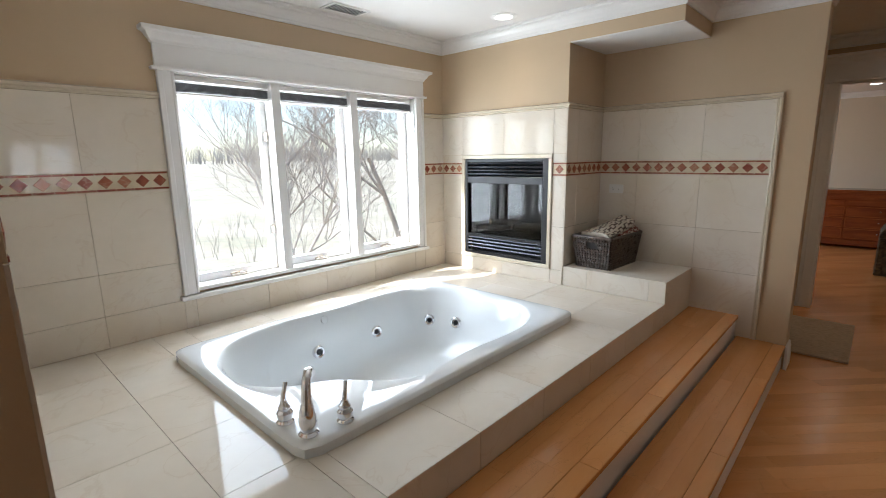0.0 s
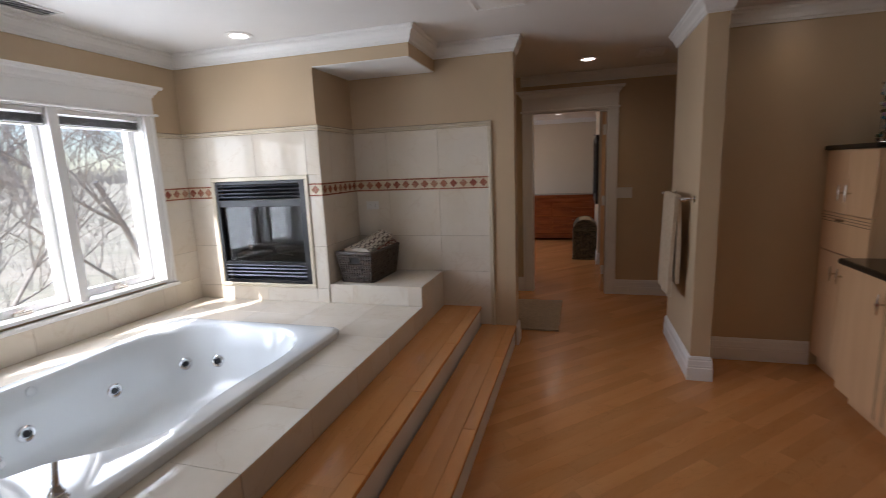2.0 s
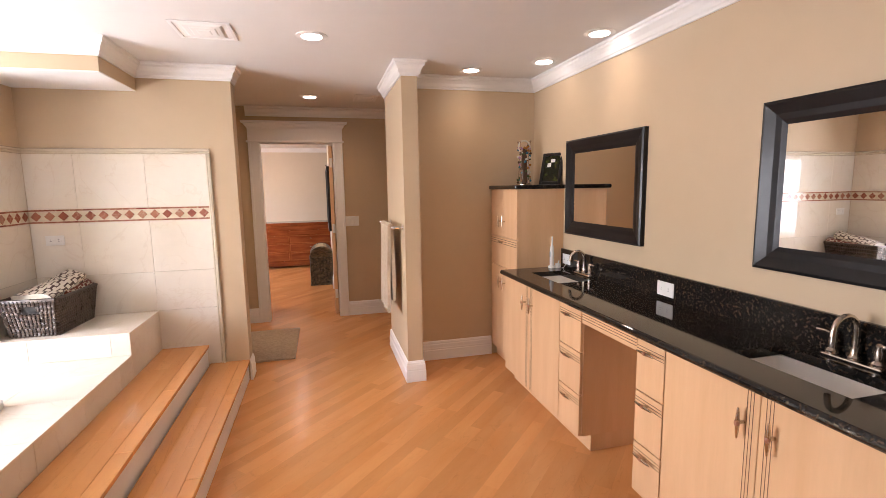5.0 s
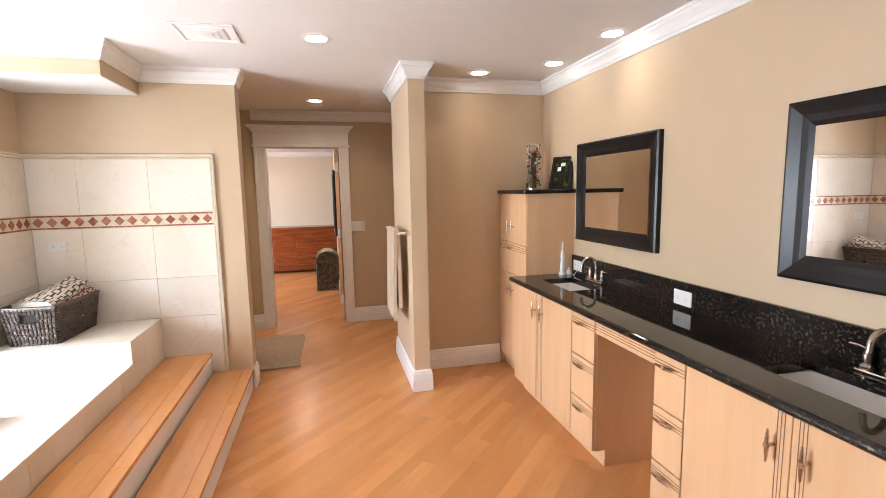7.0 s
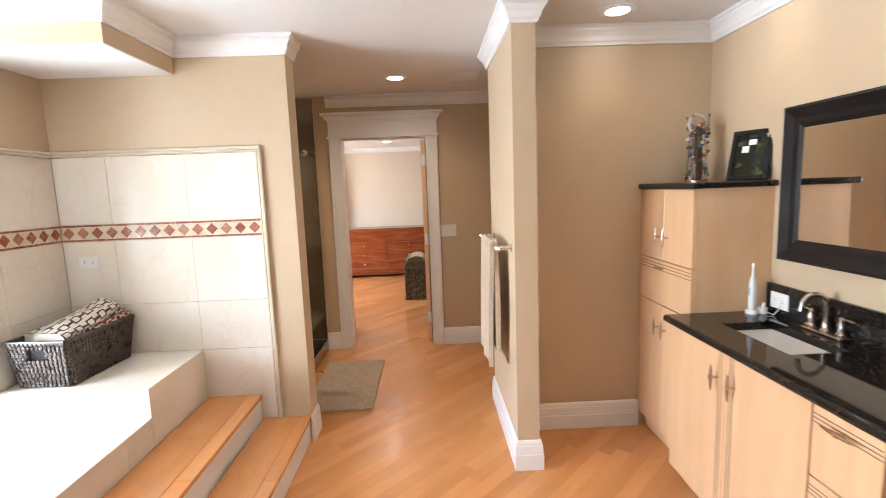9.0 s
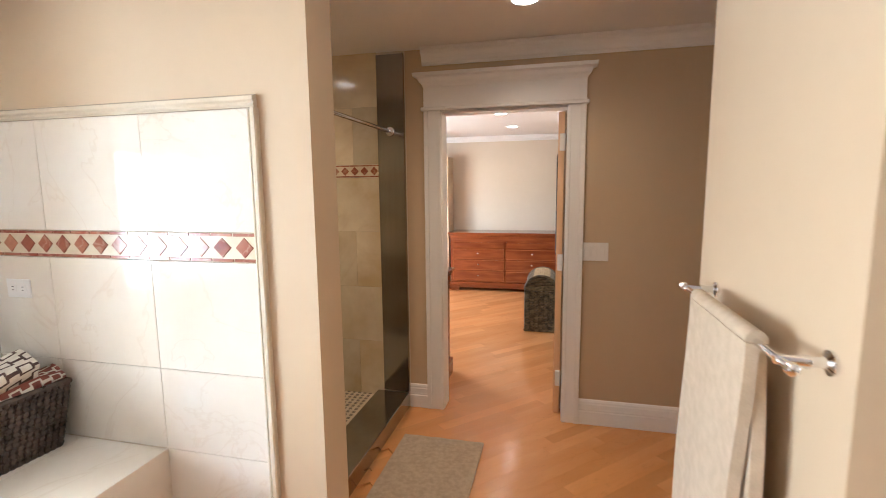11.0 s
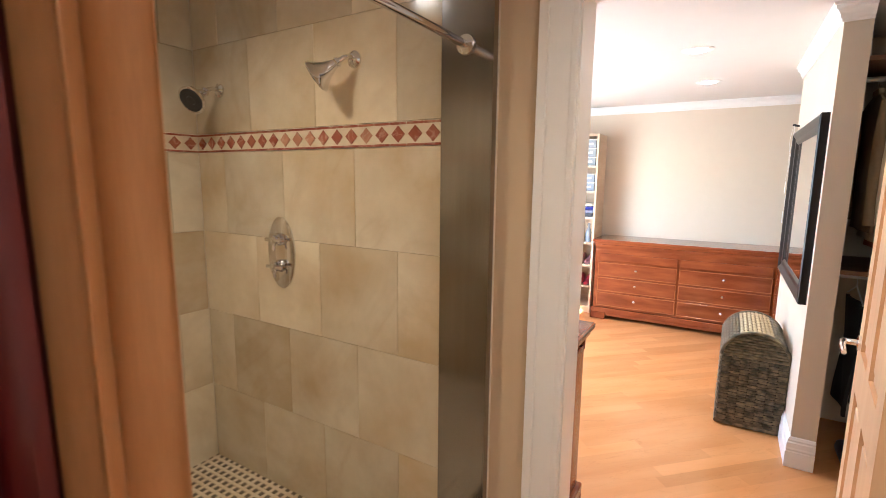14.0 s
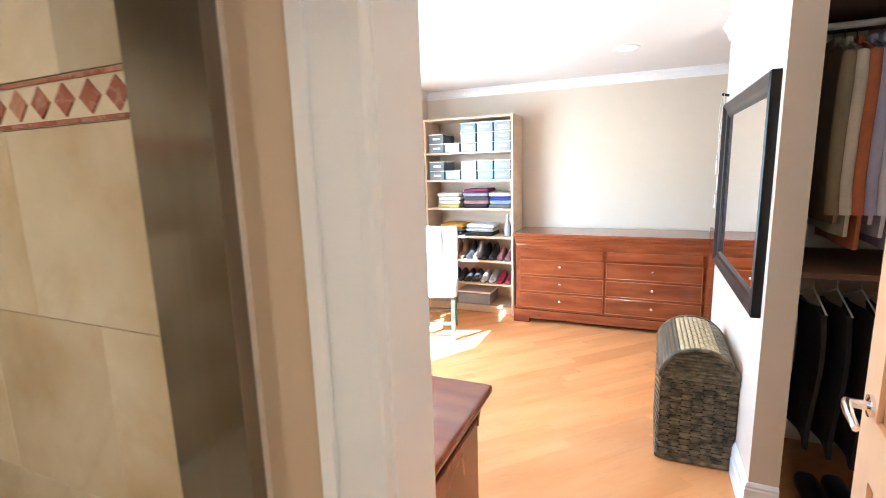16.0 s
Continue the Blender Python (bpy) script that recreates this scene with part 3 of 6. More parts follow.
# deck taps on the tub's corner
TZ = DECK + 0.048
fx, fy = -0.813, 1.697
tap = thing("tub_faucet", "polished chrome tub spout with two lever handles", "faucet", (0, 0, 0))
sp = bmesh.new()
lathe(sp, [(0.034, 0), (0.036, 0.006), (0.026, 0.014), (0.03, 0.03), (0.033, 0.05), (0.028, 0.085), (0.02, 0.12)], (fx, fy, TZ), 28)
tube(sp, [(fx, fy, TZ + 0.11), (fx - 0.006, fy + 0.005, TZ + 0.155), (fx - 0.016, fy + 0.014, TZ + 0.19), (fx - 0.04, fy + 0.035, TZ + 0.205), (fx - 0.07, fy + 0.06, TZ + 0.195), (fx - 0.085, fy + 0.073, TZ + 0.175)],
     [0.021, 0.017, 0.016, 0.017, 0.018, 0.016], 16)
part("spout", sp, CHROME, tap, smooth=True)
for hxp, hyp, sgn in ((-0.944, 1.68, -1), (-0.787, 1.832, 1)):
    hd = bmesh.new()
    lathe(hd, [(0.031, 0), (0.032, 0.007), (0.024, 0.014), (0.028, 0.028), (0.03, 0.042), (0.021, 0.054), (0.023, 0.062), (0.016, 0.073), (0.012, 0.088)], (hxp, hyp, TZ), 24)
    tube(hd, [(hxp, hyp, TZ + 0.075), (hxp + 0.004 * sgn, hyp, TZ + 0.10), (hxp - 0.008, hyp + 0.012, TZ + 0.13), (hxp - 0.016, hyp + 0.02, TZ + 0.145)], [0.012, 0.010, 0.008, 0.009], 12)
    part("handle", hd, CHROME, tap, smooth=True)

# ---- window ----
SLAT = mat("grey_slat", (0.16, 0.16, 0.165), (0.12, 0.12, 0.125), 0.5)
win = thing("window_1", "white wood triple casement window with raised blinds", "window", (0, 0, 0), kind="structure")
IN, OUT = WX, WX - 0.2
for y0, y1 in ((CY0, WY0 + 0.012), (WY1 - 0.012, CY1)):
    yo = y0 if y0 < 2 else y1 - 0.028
    yi = y1 - 0.016 if y0 < 2 else y0
    bm = B(IN, IN + 0.02, y0, y1, CZ0 + 0.03, 1.962, 0.002, 1)
    box(bm, IN + 0.019, IN + 0.03, yo, yo + 0.028, CZ0 + 0.03, 1.962, 0.004, 2)
    box(bm, IN + 0.019, IN + 0.025, yi, yi + 0.016, CZ0 + 0.03, 1.962, 0.003, 1)
    part("casing", bm, TRIM, win)
part("apron", B(IN, IN + 0.045, CY0 - 0.02, CY1 + 0.02, CZ0, CZ0 + 0.028, 0.006), TRIM, win)
bm = B(IN, IN + 0.022, CY0 - 0.004, CY1 + 0.004, 1.965, 2.12)
sweep(bm, [(IN, CY1 + 0.004), (IN + 0.022, CY1 + 0.004), (IN + 0.022, CY0 - 0.004), (IN, CY0 - 0.004)],
      [(-0.003, 2.098), (0.008, 2.098), (0.012, 2.112), (0.024, 2.124), (0.036, 2.146), (0.056, 2.154), (0.058, 2.174), (-0.003, 2.178)])
box(bm, IN, IN + 0.045, CY0 - 0.028, CY1 + 0.028, 1.958, 1.976, 0.006)
part("head_cornice", bm, TRIM, win)
for b in ((OUT, IN, WY0 - 0.001, WY0 + 0.02, WZ0, WZ1), (OUT, IN, WY1 - 0.02, WY1 + 0.001, WZ0, WZ1), (OUT, IN, WY0, WY1, WZ1 - 0.02, WZ1 + 0.001), (OUT, IN + 0.02, WY0, WY1, WZ0 - 0.001, WZ0 + 0.02)):
    part("jamb", B(*b), TRIM, win)
M1, M2 = 2.54, 3.165
for c in (M1, M2):
    part("mullion", B(OUT, IN + 0.002, c - 0.032, c + 0.032, WZ0 + 0.02, WZ1 - 0.02, 0.004), TRIM, win)
for i, (y0, y1) in enumerate(((WY0 + 0.02, M1 - 0.032), (M1 + 0.032, M2 - 0.032), (M2 + 0.032, WY1 - 0.02))):
    xs = IN - 0.10
    sash = bmesh.new()
    z0, z1, s = WZ0 + 0.02, WZ1 - 0.02, 0.042
    for b in ((y0, y0 + s, z0, z1), (y1 - s, y1, z0, z1), (y0 + s, y1 - s, z0, z0 + s + 0.01), (y0 + s, y1 - s, z1 - s, z1)):
        box(sash, xs - 0.04, xs, *b, 0.003, 1)
    so = part("sash", sash, TRIM, win)
    pane = part("pane", B(xs - 0.024, xs - 0.018, y0 + s, y1 - s, z0 + s, z1 - s), PANE, so)
    pane.visible_shadow = False
    bl = part("blind", B(xs + 0.030, xs + 0.070, y0 + 0.006, y1 - 0.006, z1 - 0.03, z1 - 0.002), PLASTIC, win, "raised white slat blind")
    slats = bmesh.new()
    for k in range(8):
        box(slats, xs + 0.030, xs + 0.070, y0 + 0.008, y1 - 0.008, z1 - 0.048 - 0.0062 * k, z1 - 0.044 - 0.0062 * k)
    part("slat_stack", slats, SLAT, bl, "stacked grey slats")
    part("bottom_rail", B(xs + 0.030, xs + 0.070, y0 + 0.006, y1 - 0.006, z1 - 0.108, z1 - 0.097), PLASTIC, bl)
    cr = bmesh.new()
    yc = (y0 + y1) / 2
    box(cr, xs + 0.001, xs + 0.03, yc - 0.05, yc + 0.05, z0 + 0.001, z0 + 0.024, 0.006)
    tube(cr, [(xs + 0.02, yc, z0 + 0.02), (xs + 0.05, yc - 0.01, z0 + 0.035), (xs + 0.055, yc - 0.07, z0 + 0.03)], 0.007, 8)
    part("crank", cr, NICKEL, win, "metal casement crank")
    if i == 0:
        for zz in (1.0, 1.62):
            part("latch", B(xs, xs + 0.022, y1 - 0.03, y1 - 0.008, zz - 0.03, zz + 0.03, 0.004), NICKEL, win)

# ---- fireplace ----
LOUVRE = mat("dark_steel_louvre", (0.05, 0.055, 0.065), (0.07, 0.075, 0.085), 0.3, 0.8, fine=0.1)
fire = thing("fireplace", "black two-sided gas firebox with louvres in a stone frame", "fireplace", (0, 0, 0))
bm = bmesh.new()
for b in ((-2.18, -1.285, 1.449, 1.482), (-2.18, -1.285, 0.592, 0.625), (-2.18, -2.147, 0.625, 1.449), (-1.318, -1.285, 0.625, 1.449)):
    box(bm, b[0], b[1], FY - 0.02, FY + 0.005, b[2], b[3], 0.006)
part("stone_frame", bm, STONE_TRIM, fire)
bm = bmesh.new()
for b in ((-2.146, -2.12, 0.626, 1.448), (-1.37, -1.319, 0.626, 1.448), (-2.12, -1.37, 0.626, 0.652), (-2.12, -1.37, 1.422, 1.448), (-2.12, -1.37, 1.245, 1.30), (-2.12, -1.37, 0.775, 0.80)):
    box(bm, b[0], b[1], FY - 0.012, FY + 0.03, b[2], b[3], 0.003, 1)
part("face_frame", bm, BLACK, fire)
for z0, n_ in ((1.302, 4), (0.663, 4)):
    for k in range(n_):
        lv = bmesh.new()
        bmesh.ops.create_cube(lv, size=1, matrix=pose(-1.745, FY + 0.008, z0 + 0.015 + k * 0.029, -25) @ Matrix.Diagonal((0.75, 0.035, 0.012, 1)))
        part("louvre", lv, LOUVRE, fire)
part("backing", B(-2.12, -1.37, FY + 0.045, FY + 0.055, 1.30, 1.435), DARK, fire)
part("backing", B(-2.12, -1.37, FY + 0.045, FY + 0.055, 0.64, 0.775), DARK, fire)
bm = bmesh.new()
for b in ((-2.12, -2.10, FY + 0.03, FY + 0.42, 0.79, 1.25), (-1.39, -1.37, FY + 0.03, FY + 0.42, 0.79, 1.25), (-2.12, -1.37, FY + 0.03, FY + 0.42, 0.775, 0.79), (-2.12, -1.37, FY + 0.03, FY + 0.42, 1.25, 1.265), (-2.12, -1.37, FY + 0.42, FY + 0.43, 0.775, 1.265)):
    box(bm, *b)
part("firebox", bm, DARK, fire)
g = part("fire_glass", B(-2.12, -1.37, FY + 0.012, FY + 0.017, 0.80, 1.245), SMOKE, fire, "dark reflecting glass")
bm = bmesh.new()
for k, (x, y, r, a) in enumerate(((-1.95, 0.16, 0.03, 12), (-1.72, 0.22, 0.035, -20), (-1.55, 0.15, 0.028, 8), (-1.78, 0.12, 0.024, 40))):
    d = Vector((math.cos(radians(a)), math.sin(radians(a)), 0.1 * (-1) ** k)) * 0.16
    c = Vector((x, FY + y, 0.84 + 0.02 * k))
    tube(bm, [c - d, c - d * 0.3 + Vector((0, 0, 0.008)), c + d * 0.4, c + d], [r, r * 1.1, r, r * 0.8], 10)
part("gas_log", bm, mat("charred_log", (0.10, 0.07, 0.05), (0.25, 0.2, 0.16), 0.9, scale=12, fine=0.6, bump=0.6), fire)

# ---- vanity ----
VX = 2.182


def pull(parent, y, z, vertical=True):
    bm = bmesh.new()
    d = Vector((0, 0, 1)) if vertical else Vector((0, 1, 0))
    c = Vector((VX - 0.028, y, z))
    tube(bm, [c - d * 0.055, c - d * 0.03, c, c + d * 0.03, c + d * 0.055], [0.003, 0.006, 0.008, 0.006, 0.003], 10)
    cyl(bm, c, (VX, y, z), 0.006, n=10)
    h = part("handle", bm, NICKEL, parent, "brushed metal spindle handle", True)
    part("handle_grip", lathe(bmesh.new(), [(0.0075, -0.008), (0.0095, 0), (0.0075, 0.008)], c - Vector((0.002, 0, 0)), 12, d), ROSA, h, "pinkish grip")


def cabinet(y0, y1, doors=True, drawers=0, label="maple vanity cabinet with two plain doors"):
    c = thing("vanity_cabinet", label, "cabinet", (0, 0, 0), group="vanity cabinets")
    part("carcass", B(VX + 0.02, RW - 0.002, y0 + 0.001, y1 - 0.001, 0.10, 0.69), MAPLE, c)
    part("front_rail", B(VX + 0.02, VX + 0.05, y0 + 0.001, y1 - 0.001, 0.69, 0.846), MAPLE, c)
    for ya in (y0 + 0.001, y1 - 0.019):
        part("side_rail", B(VX + 0.05, RW - 0.002, ya, ya + 0.018, 0.69, 0.846), MAPLE, c)
    part("plinth", B(VX + 0.08, RW - 0.002, y0 + 0.001, y1 - 0.001, 0.001, 0.10), MAPLE, c)
    if doors:
        m = (y0 + y1) / 2
        for a, b, s in ((y0 + 0.003, m - 0.0015, 1), (m + 0.0015, y1 - 0.003, -1)):
            d = part("door", B(VX, VX + 0.019, a, b, 0.103, 0.843, 0.0015, 1), MAPLE, c)
            e = b if s > 0 else a
            for k in (0.022, 0.034, 0.046)[: 3 if (y1 - y0) > 0.7 else 2]:
                part("groove", B(VX - 0.0006, VX + 0.001, e - s * k - 0.0013, e - s * k + 0.0013, 0.104, 0.842), GROOVE, d)
            pull(d, e - s * 0.055, 0.72)
    zs = [0.103, 0.35, 0.60, 0.843]
    for k in range(drawers):
        d = part("drawer", B(VX, VX + 0.019, y0 + 0.004, y1 - 0.004, zs[k], zs[k + 1] - 0.006, 0.0015, 1), MAPLE, c)
        zt = zs[k + 1] - 0.006
        for q in (0.028, 0.042, 0.056):
            part("groove", B(VX - 0.0006, VX + 0.001, y0 + 0.005, y1 - 0.005, zt - q - 0.0015, zt - q + 0.0015), GROOVE, d)
        pull(d, (y0 + y1) / 2, zt - 0.042, False)
    return c


cabinet(3.275, 4.135)
cabinet(3.032, 3.275, False, 3, "maple drawer unit with three grooved drawers")
cabinet(2.378, 2.562, False, 3, "maple drawer unit with three grooved drawers")
cabinet(1.496, 2.378)
cabinet(1.24, 1.496, False, 3, "maple drawer unit with three grooved drawers")
kn = thing("knee_space", "maple apron drawer over an open knee space", "cabinet", (0, 0, 0), group="vanity cabinets")
ap = part("apron", B(VX + 0.004, VX + 0.022, 2.564, 3.03, 0.775, 0.845), MAPLE, kn)
for q in (0.797, 0.811, 0.825):
    part("groove", B(VX + 0.003, VX + 0.005, 2.565, 3.029, q - 0.0015, q + 0.0015), GROOVE, ap)
part("back_panel", B(RW - 0.03, RW - 0.003, 2.564, 3.03, 0.001, 0.845), MAPLE, kn)
part("kickboard", B(RW - 0.045, RW - 0.03, 2.564, 3.03, 0.001, 0.09), MAPLE, kn)

# counter with two cut-outs and a splash
CT0, CT1, CF = 0.849, 0.885, VX - 0.035
SINKS = ((2.325, 2.565, 3.555, 3.968), (2.325, 2.565, 1.768, 2.188))
bm = bmesh.new()
ys = [1.2, SINKS[1][2], SINKS[1][3], SINKS[0][2], SINKS[0][3], 4.155]
for k, (a, b) in enumerate(zip(ys, ys[1:])):
    if k in (1, 3):
        s = SINKS[1 if k == 1 else 0]
        box(bm, CF + 0.015, s[0], a, b, CT0, CT1)
        box(bm, s[1], RW - 0.001, a, b, CT0, CT1)
    else:
        box(bm, CF + 0.015, RW - 0.001, a, b, CT0, CT1)
tube(bm, [(CF + 0.0165, 1.2, (CT0 + CT1) / 2), (CF + 0.0165, 4.155, (CT0 + CT1) / 2)], (CT1 - CT0) / 2 - 0.0002, 16)
bmesh.ops.remove_doubles(bm, verts=bm.verts, dist=0.0001)
top = thing("granite_worktop", "polished black granite vanity top with brown flecks", "worktop", (0, 0, 0))
part("slab", bm, GRANITE, top)
part("splashback", B(RW - 0.022, RW - 0.001, 1.2, 4.155, CT1, CT1 + 0.145, 0.002, 1), GRANITE, top)


def sink(s):
    x0, x1, y0, y1 = s
    c = thing("sink", "white ceramic undermount rectangular basin", "sink", (0, 0, 0), group="vanity sinks")
    bm = bmesh.new()
    rings = []
    for g, z in ((-0.012, CT0 - 0.001), (0.0, CT0 - 0.002), (0.006, CT0 - 0.02), (0.018, CT0 - 0.10), (0.04, CT0 - 0.125), (0.09, CT0 - 0.132)):
        hx_, hy_ = (x1 - x0) / 2 - g, (y1 - y0) / 2 - g
        rings.append([bm.verts.new(((x0 + x1) / 2 + rrect(2 * math.pi * (i + .5) / 64, hx_, hy_, 9)[0], (y0 + y1) / 2 + rrect(2 * math.pi * (i + .5) / 64, hx_, hy_, 9)[1], z)) for i in range(64)])
    for p, q in zip(rings, rings[1:]):
        for i in range(64):
            bm.faces.new((p[i], p[(i + 1) % 64], q[(i + 1) % 64], q[i]))
    bm.faces.new(rings[-1])
    part("bowl", bm, CERAMIC, c, smooth=True)
    part("drain", lathe(bmesh.new(), [(0.022, 0), (0.022, 0.003), (0.014, 0.004)], ((x0 + x1) / 2 + 0.03, (y0 + y1) / 2, CT0 - 0.132), 20), CHROME, c)
    x, y, z = x1 + 0.073, (y0 + y1) / 2, CT1
    f = thing("basin_faucet", "brushed nickel arched faucet with two lever handles", "faucet", (0, 0, 0), group="basin faucets")
    part("base_plate", B(x - 0.026, x + 0.026, y - 0.10, y + 0.10, z, z + 0.012, 0.005), NICKEL, f)
    bm = lathe(bmesh.new(), [(0.018, 0.012), (0.02, 0.02), (0.013, 0.03), (0.014, 0.055)], (x, y, z), 20)
    tube(bm, [(x, y, z + 0.05)] + [(x - 0.055 + 0.055 * math.cos(a), y, z + 0.12 + 0.055 * math.sin(a)) for a in [i * math.pi / 9 for i in range(9)]] + [(x - 0.112, y, z + 0.105)], 0.0105, 14)
    part("spout", bm, NICKEL, f, smooth=True)
    for s_ in (-1, 1):
        bm = lathe(bmesh.new(), [(0.02, 0.012), (0.022, 0.022), (0.013, 0.032), (0.015, 0.06), (0.011, 0.078), (0.013, 0.086), (0.006, 0.094)], (x, y + s_ * 0.075, z), 20)
        tube(bm, [(x, y + s_ * 0.075, z + 0.082), (x, y + s_ * 0.105, z + 0.088), (x, y + s_ * 0.135, z + 0.086)], [0.006, 0.005, 0.006], 10)
        part("handle", bm, NICKEL, f, smooth=True)


for s in SINKS:
    sink(s)


def framed_mirror(m, w, h, fw, label, depth=0.03):
    """A mirror, flat on the plane of m (x along, y up, z out), its lower left corner at m's origin."""
    c = thing("framed_mirror", label, "mirror")
    c.matrix_basis = m
    prof = [(0, 0), (0, depth), (fw * 0.12, depth + 0.006), (fw * 0.3, depth), (fw * 0.55, depth * 0.72), (fw * 0.8, depth * 0.62), (fw, depth * 0.35), (fw, 0)]
    bm = bmesh.new()
    rings = []
    for cx_, cy_, sx, sy in ((0, 0, 1, 1), (w, 0, -1, 1), (w, h, -1, -1), (0, h, 1, -1)):
        rings.append([bm.verts.new((cx_ + sx * o, cy_ + sy * o, z)) for o, z in prof])
    for a in range(4):
        p, q = rings[a], rings[(a + 1) % 4]
        for i in range(len(prof)):
            bm.faces.new((p[i], q[i], q[(i + 1) % len(prof)], p[(i + 1) % len(prof)]))
    part("frame", bm, FRAME, c)
    part("mirror_glass", B(fw - 0.008, w - fw + 0.008, fw - 0.008, h - fw + 0.008, 0.002, depth * 0.33), MIRROR, c)
    return c


mr = plane((RW, 0, 0), (0, -1, 0), (0, 0, 1))
for y1 in (4.09, 2.43):
    framed_mirror(mr @ Matrix.Translation((-y1, 1.158, 0)), 0.90, 0.705, 0.10, "wall mirror in a wide black wooden frame")


def outlet(m, w=0.115, h=0.07, horizontal=True, label="white double power outlet plate", holes=True):
    c = thing("wall_outlet", label, "outlet")
    c.matrix_basis = m
    part("plate", B(-w / 2, w / 2, -h / 2, h / 2, 0, 0.006, 0.002, 1), PLASTIC, c)
    for s in (-1, 1):
        r = part("socket", B(s * w * 0.21 - 0.016, s * w * 0.21 + 0.016, -0.015, 0.015, 0.006, 0.008, 0.001, 1), PLASTIC, c)
        if holes:
            for q in (-0.006, 0.006):
                part("slot", B(s * w * 0.21 - 0.005, s * w * 0.21 + 0.004, q - 0.0012, q + 0.0012, 0.008, 0.0085), DARK, r)
    return c


ms_ = plane((RW - 0.022, 0, 0), (0, -1, 0), (0, 0, 1))
outlet(ms_ @ Matrix.Translation((-2.965, 0.945, 0)), 0.128, 0.08)
outlet(ms_ @ Matrix.Translation((-4.06, 0.955, 0)), 0.115, 0.078)
outlet(mb @ Matrix.Translation((-1.03, 1.195, 0.008)))
mdw = plane((0, DY, 0), (1, 0, 0), (0, 0, 1))
sw = thing("light_switch", "white plate with three rocker switches", "switch")
sw.matrix_basis = mdw @ Matrix.Translation((1.168, 1.147, 0))
part("plate", B(-0.083, 0.083, -0.058, 0.058, 0, 0.006, 0.002, 1), PLASTIC, sw)
for k in (-1, 0, 1):
    part("rocker", B(k * 0.046 - 0.016, k * 0.046 + 0.016, -0.033, 0.033, 0.006, 0.010, 0.002, 1), PLASTIC, sw)

# ---- tall cabinet in the corner ----
TC = thing("tall_cabinet", "tall maple linen cabinet with a granite top shelf", "cabinet", (0, 0, 0))
KX = 2.285
part("carcass", B(KX + 0.02, RW - 0.002, 4.158, PY - 0.002, 0.10, 1.505), MAPLE, TC)
part("plinth", B(KX + 0.05, RW - 0.002, 4.158, PY - 0.002, 0.001, 0.10), MAPLE, TC)
ym = 4.44
for a, b, z0, z1, s in ((4.16, ym - 0.001, 1.11, 1.502, 1), (ym + 0.001, PY - 0.004, 1.11, 1.502, -1), (4.16, ym - 0.001, 0.10, 0.85, 1), (ym + 0.001, PY - 0.004, 0.10, 0.85, -1)):
    d = part("door", B(KX, KX + 0.019, a, b, z0, z1, 0.0015, 1), MAPLE, TC)
    e = b if s > 0 else a
    zc = z0 + 0.13 if z0 > 0.5 else z1 - 0.13
    bm = bmesh.new()
    tube(bm, [(KX - 0.028, e - s * 0.04, zc - 0.05), (KX - 0.028, e - s * 0.04, zc), (KX - 0.028, e - s * 0.04, zc + 0.05)], [0.003, 0.008, 0.003], 10)
    cyl(bm, (KX - 0.028, e - s * 0.04, zc), (KX, e - s * 0.04, zc), 0.006, n=10)
    part("handle", bm, NICKEL, d, "brushed metal spindle handle", True)
dr = part("drawer", B(KX, KX + 0.019, 4.16, PY - 0.004, 0.856, 1.104, 0.0015, 1), MAPLE, TC)
for q in (1.085, 1.068, 1.05):
    part("groove", B(KX - 0.0006, KX + 0.001, 4.162, PY - 0.006, q - 0.0018, q + 0.0018), GROOVE, dr)
bm = tube(bmesh.new(), [(KX - 0.028, ym - 0.05, 1.068), (KX - 0.028, ym, 1.068), (KX - 0.028, ym + 0.05, 1.068)], [0.003, 0.008, 0.003], 10)
cyl(bm, (KX - 0.028, ym, 1.068), (KX, ym, 1.068), 0.006, n=10)
part("handle", bm, NICKEL, dr, "brushed metal spindle handle", True)
part("granite_shelf", B(KX - 0.025, RW - 0.001, 4.13, PY - 0.001, 1.505, 1.537, 0.01, 3), GRANITE, TC, "dark granite shelf with a rounded edge")

# ---- door to the dressing room ----
dcase = thing("door_frame", "white door casing with a crown-molded head", "door frame", (0, 0, 0), kind="structure")
for x0, x1 in ((0.07, OX0 - 0.005), (OX1 + 0.005, 1.096)):
    bm = B(x0, x1, DY - 0.02, DY, 0.001, 2.055, 0.002, 1)
    xo = x0 if x0 < 0.5 else x1 - 0.03
    box(bm, xo, xo + 0.03, DY - 0.028, DY - 0.02, 0.001, 2.055, 0.003, 1)
    xi = x1 - 0.018 if x0 < 0.5 else x0
    box(bm, xi, xi + 0.018, DY - 0.024, DY - 0.02, 0.001, 2.055, 0.002, 1)
    part("casing", bm, TRIM, dcase)
bm = B(0.07, 1.096, DY - 0.022, DY, 2.055, 2.215)
box(bm, 0.052, 1.112, DY - 0.034, DY, 2.055, 2.078, 0.006)
pr = [(0, 2.205), (0.024, 2.205), (0.03, 2.22), (0.045, 2.234), (0.055, 2.258), (0.078, 2.267), (0.08, 2.288), (0, 2.292)]
sweep(bm, [(1.096, DY), (1.096, DY - 0.022), (0.07, DY - 0.022), (0.07, DY)], [(o - 0.022 if o else -0.003, z) for o, z in pr])
part("head_cornice", bm, TRIM, dcase)
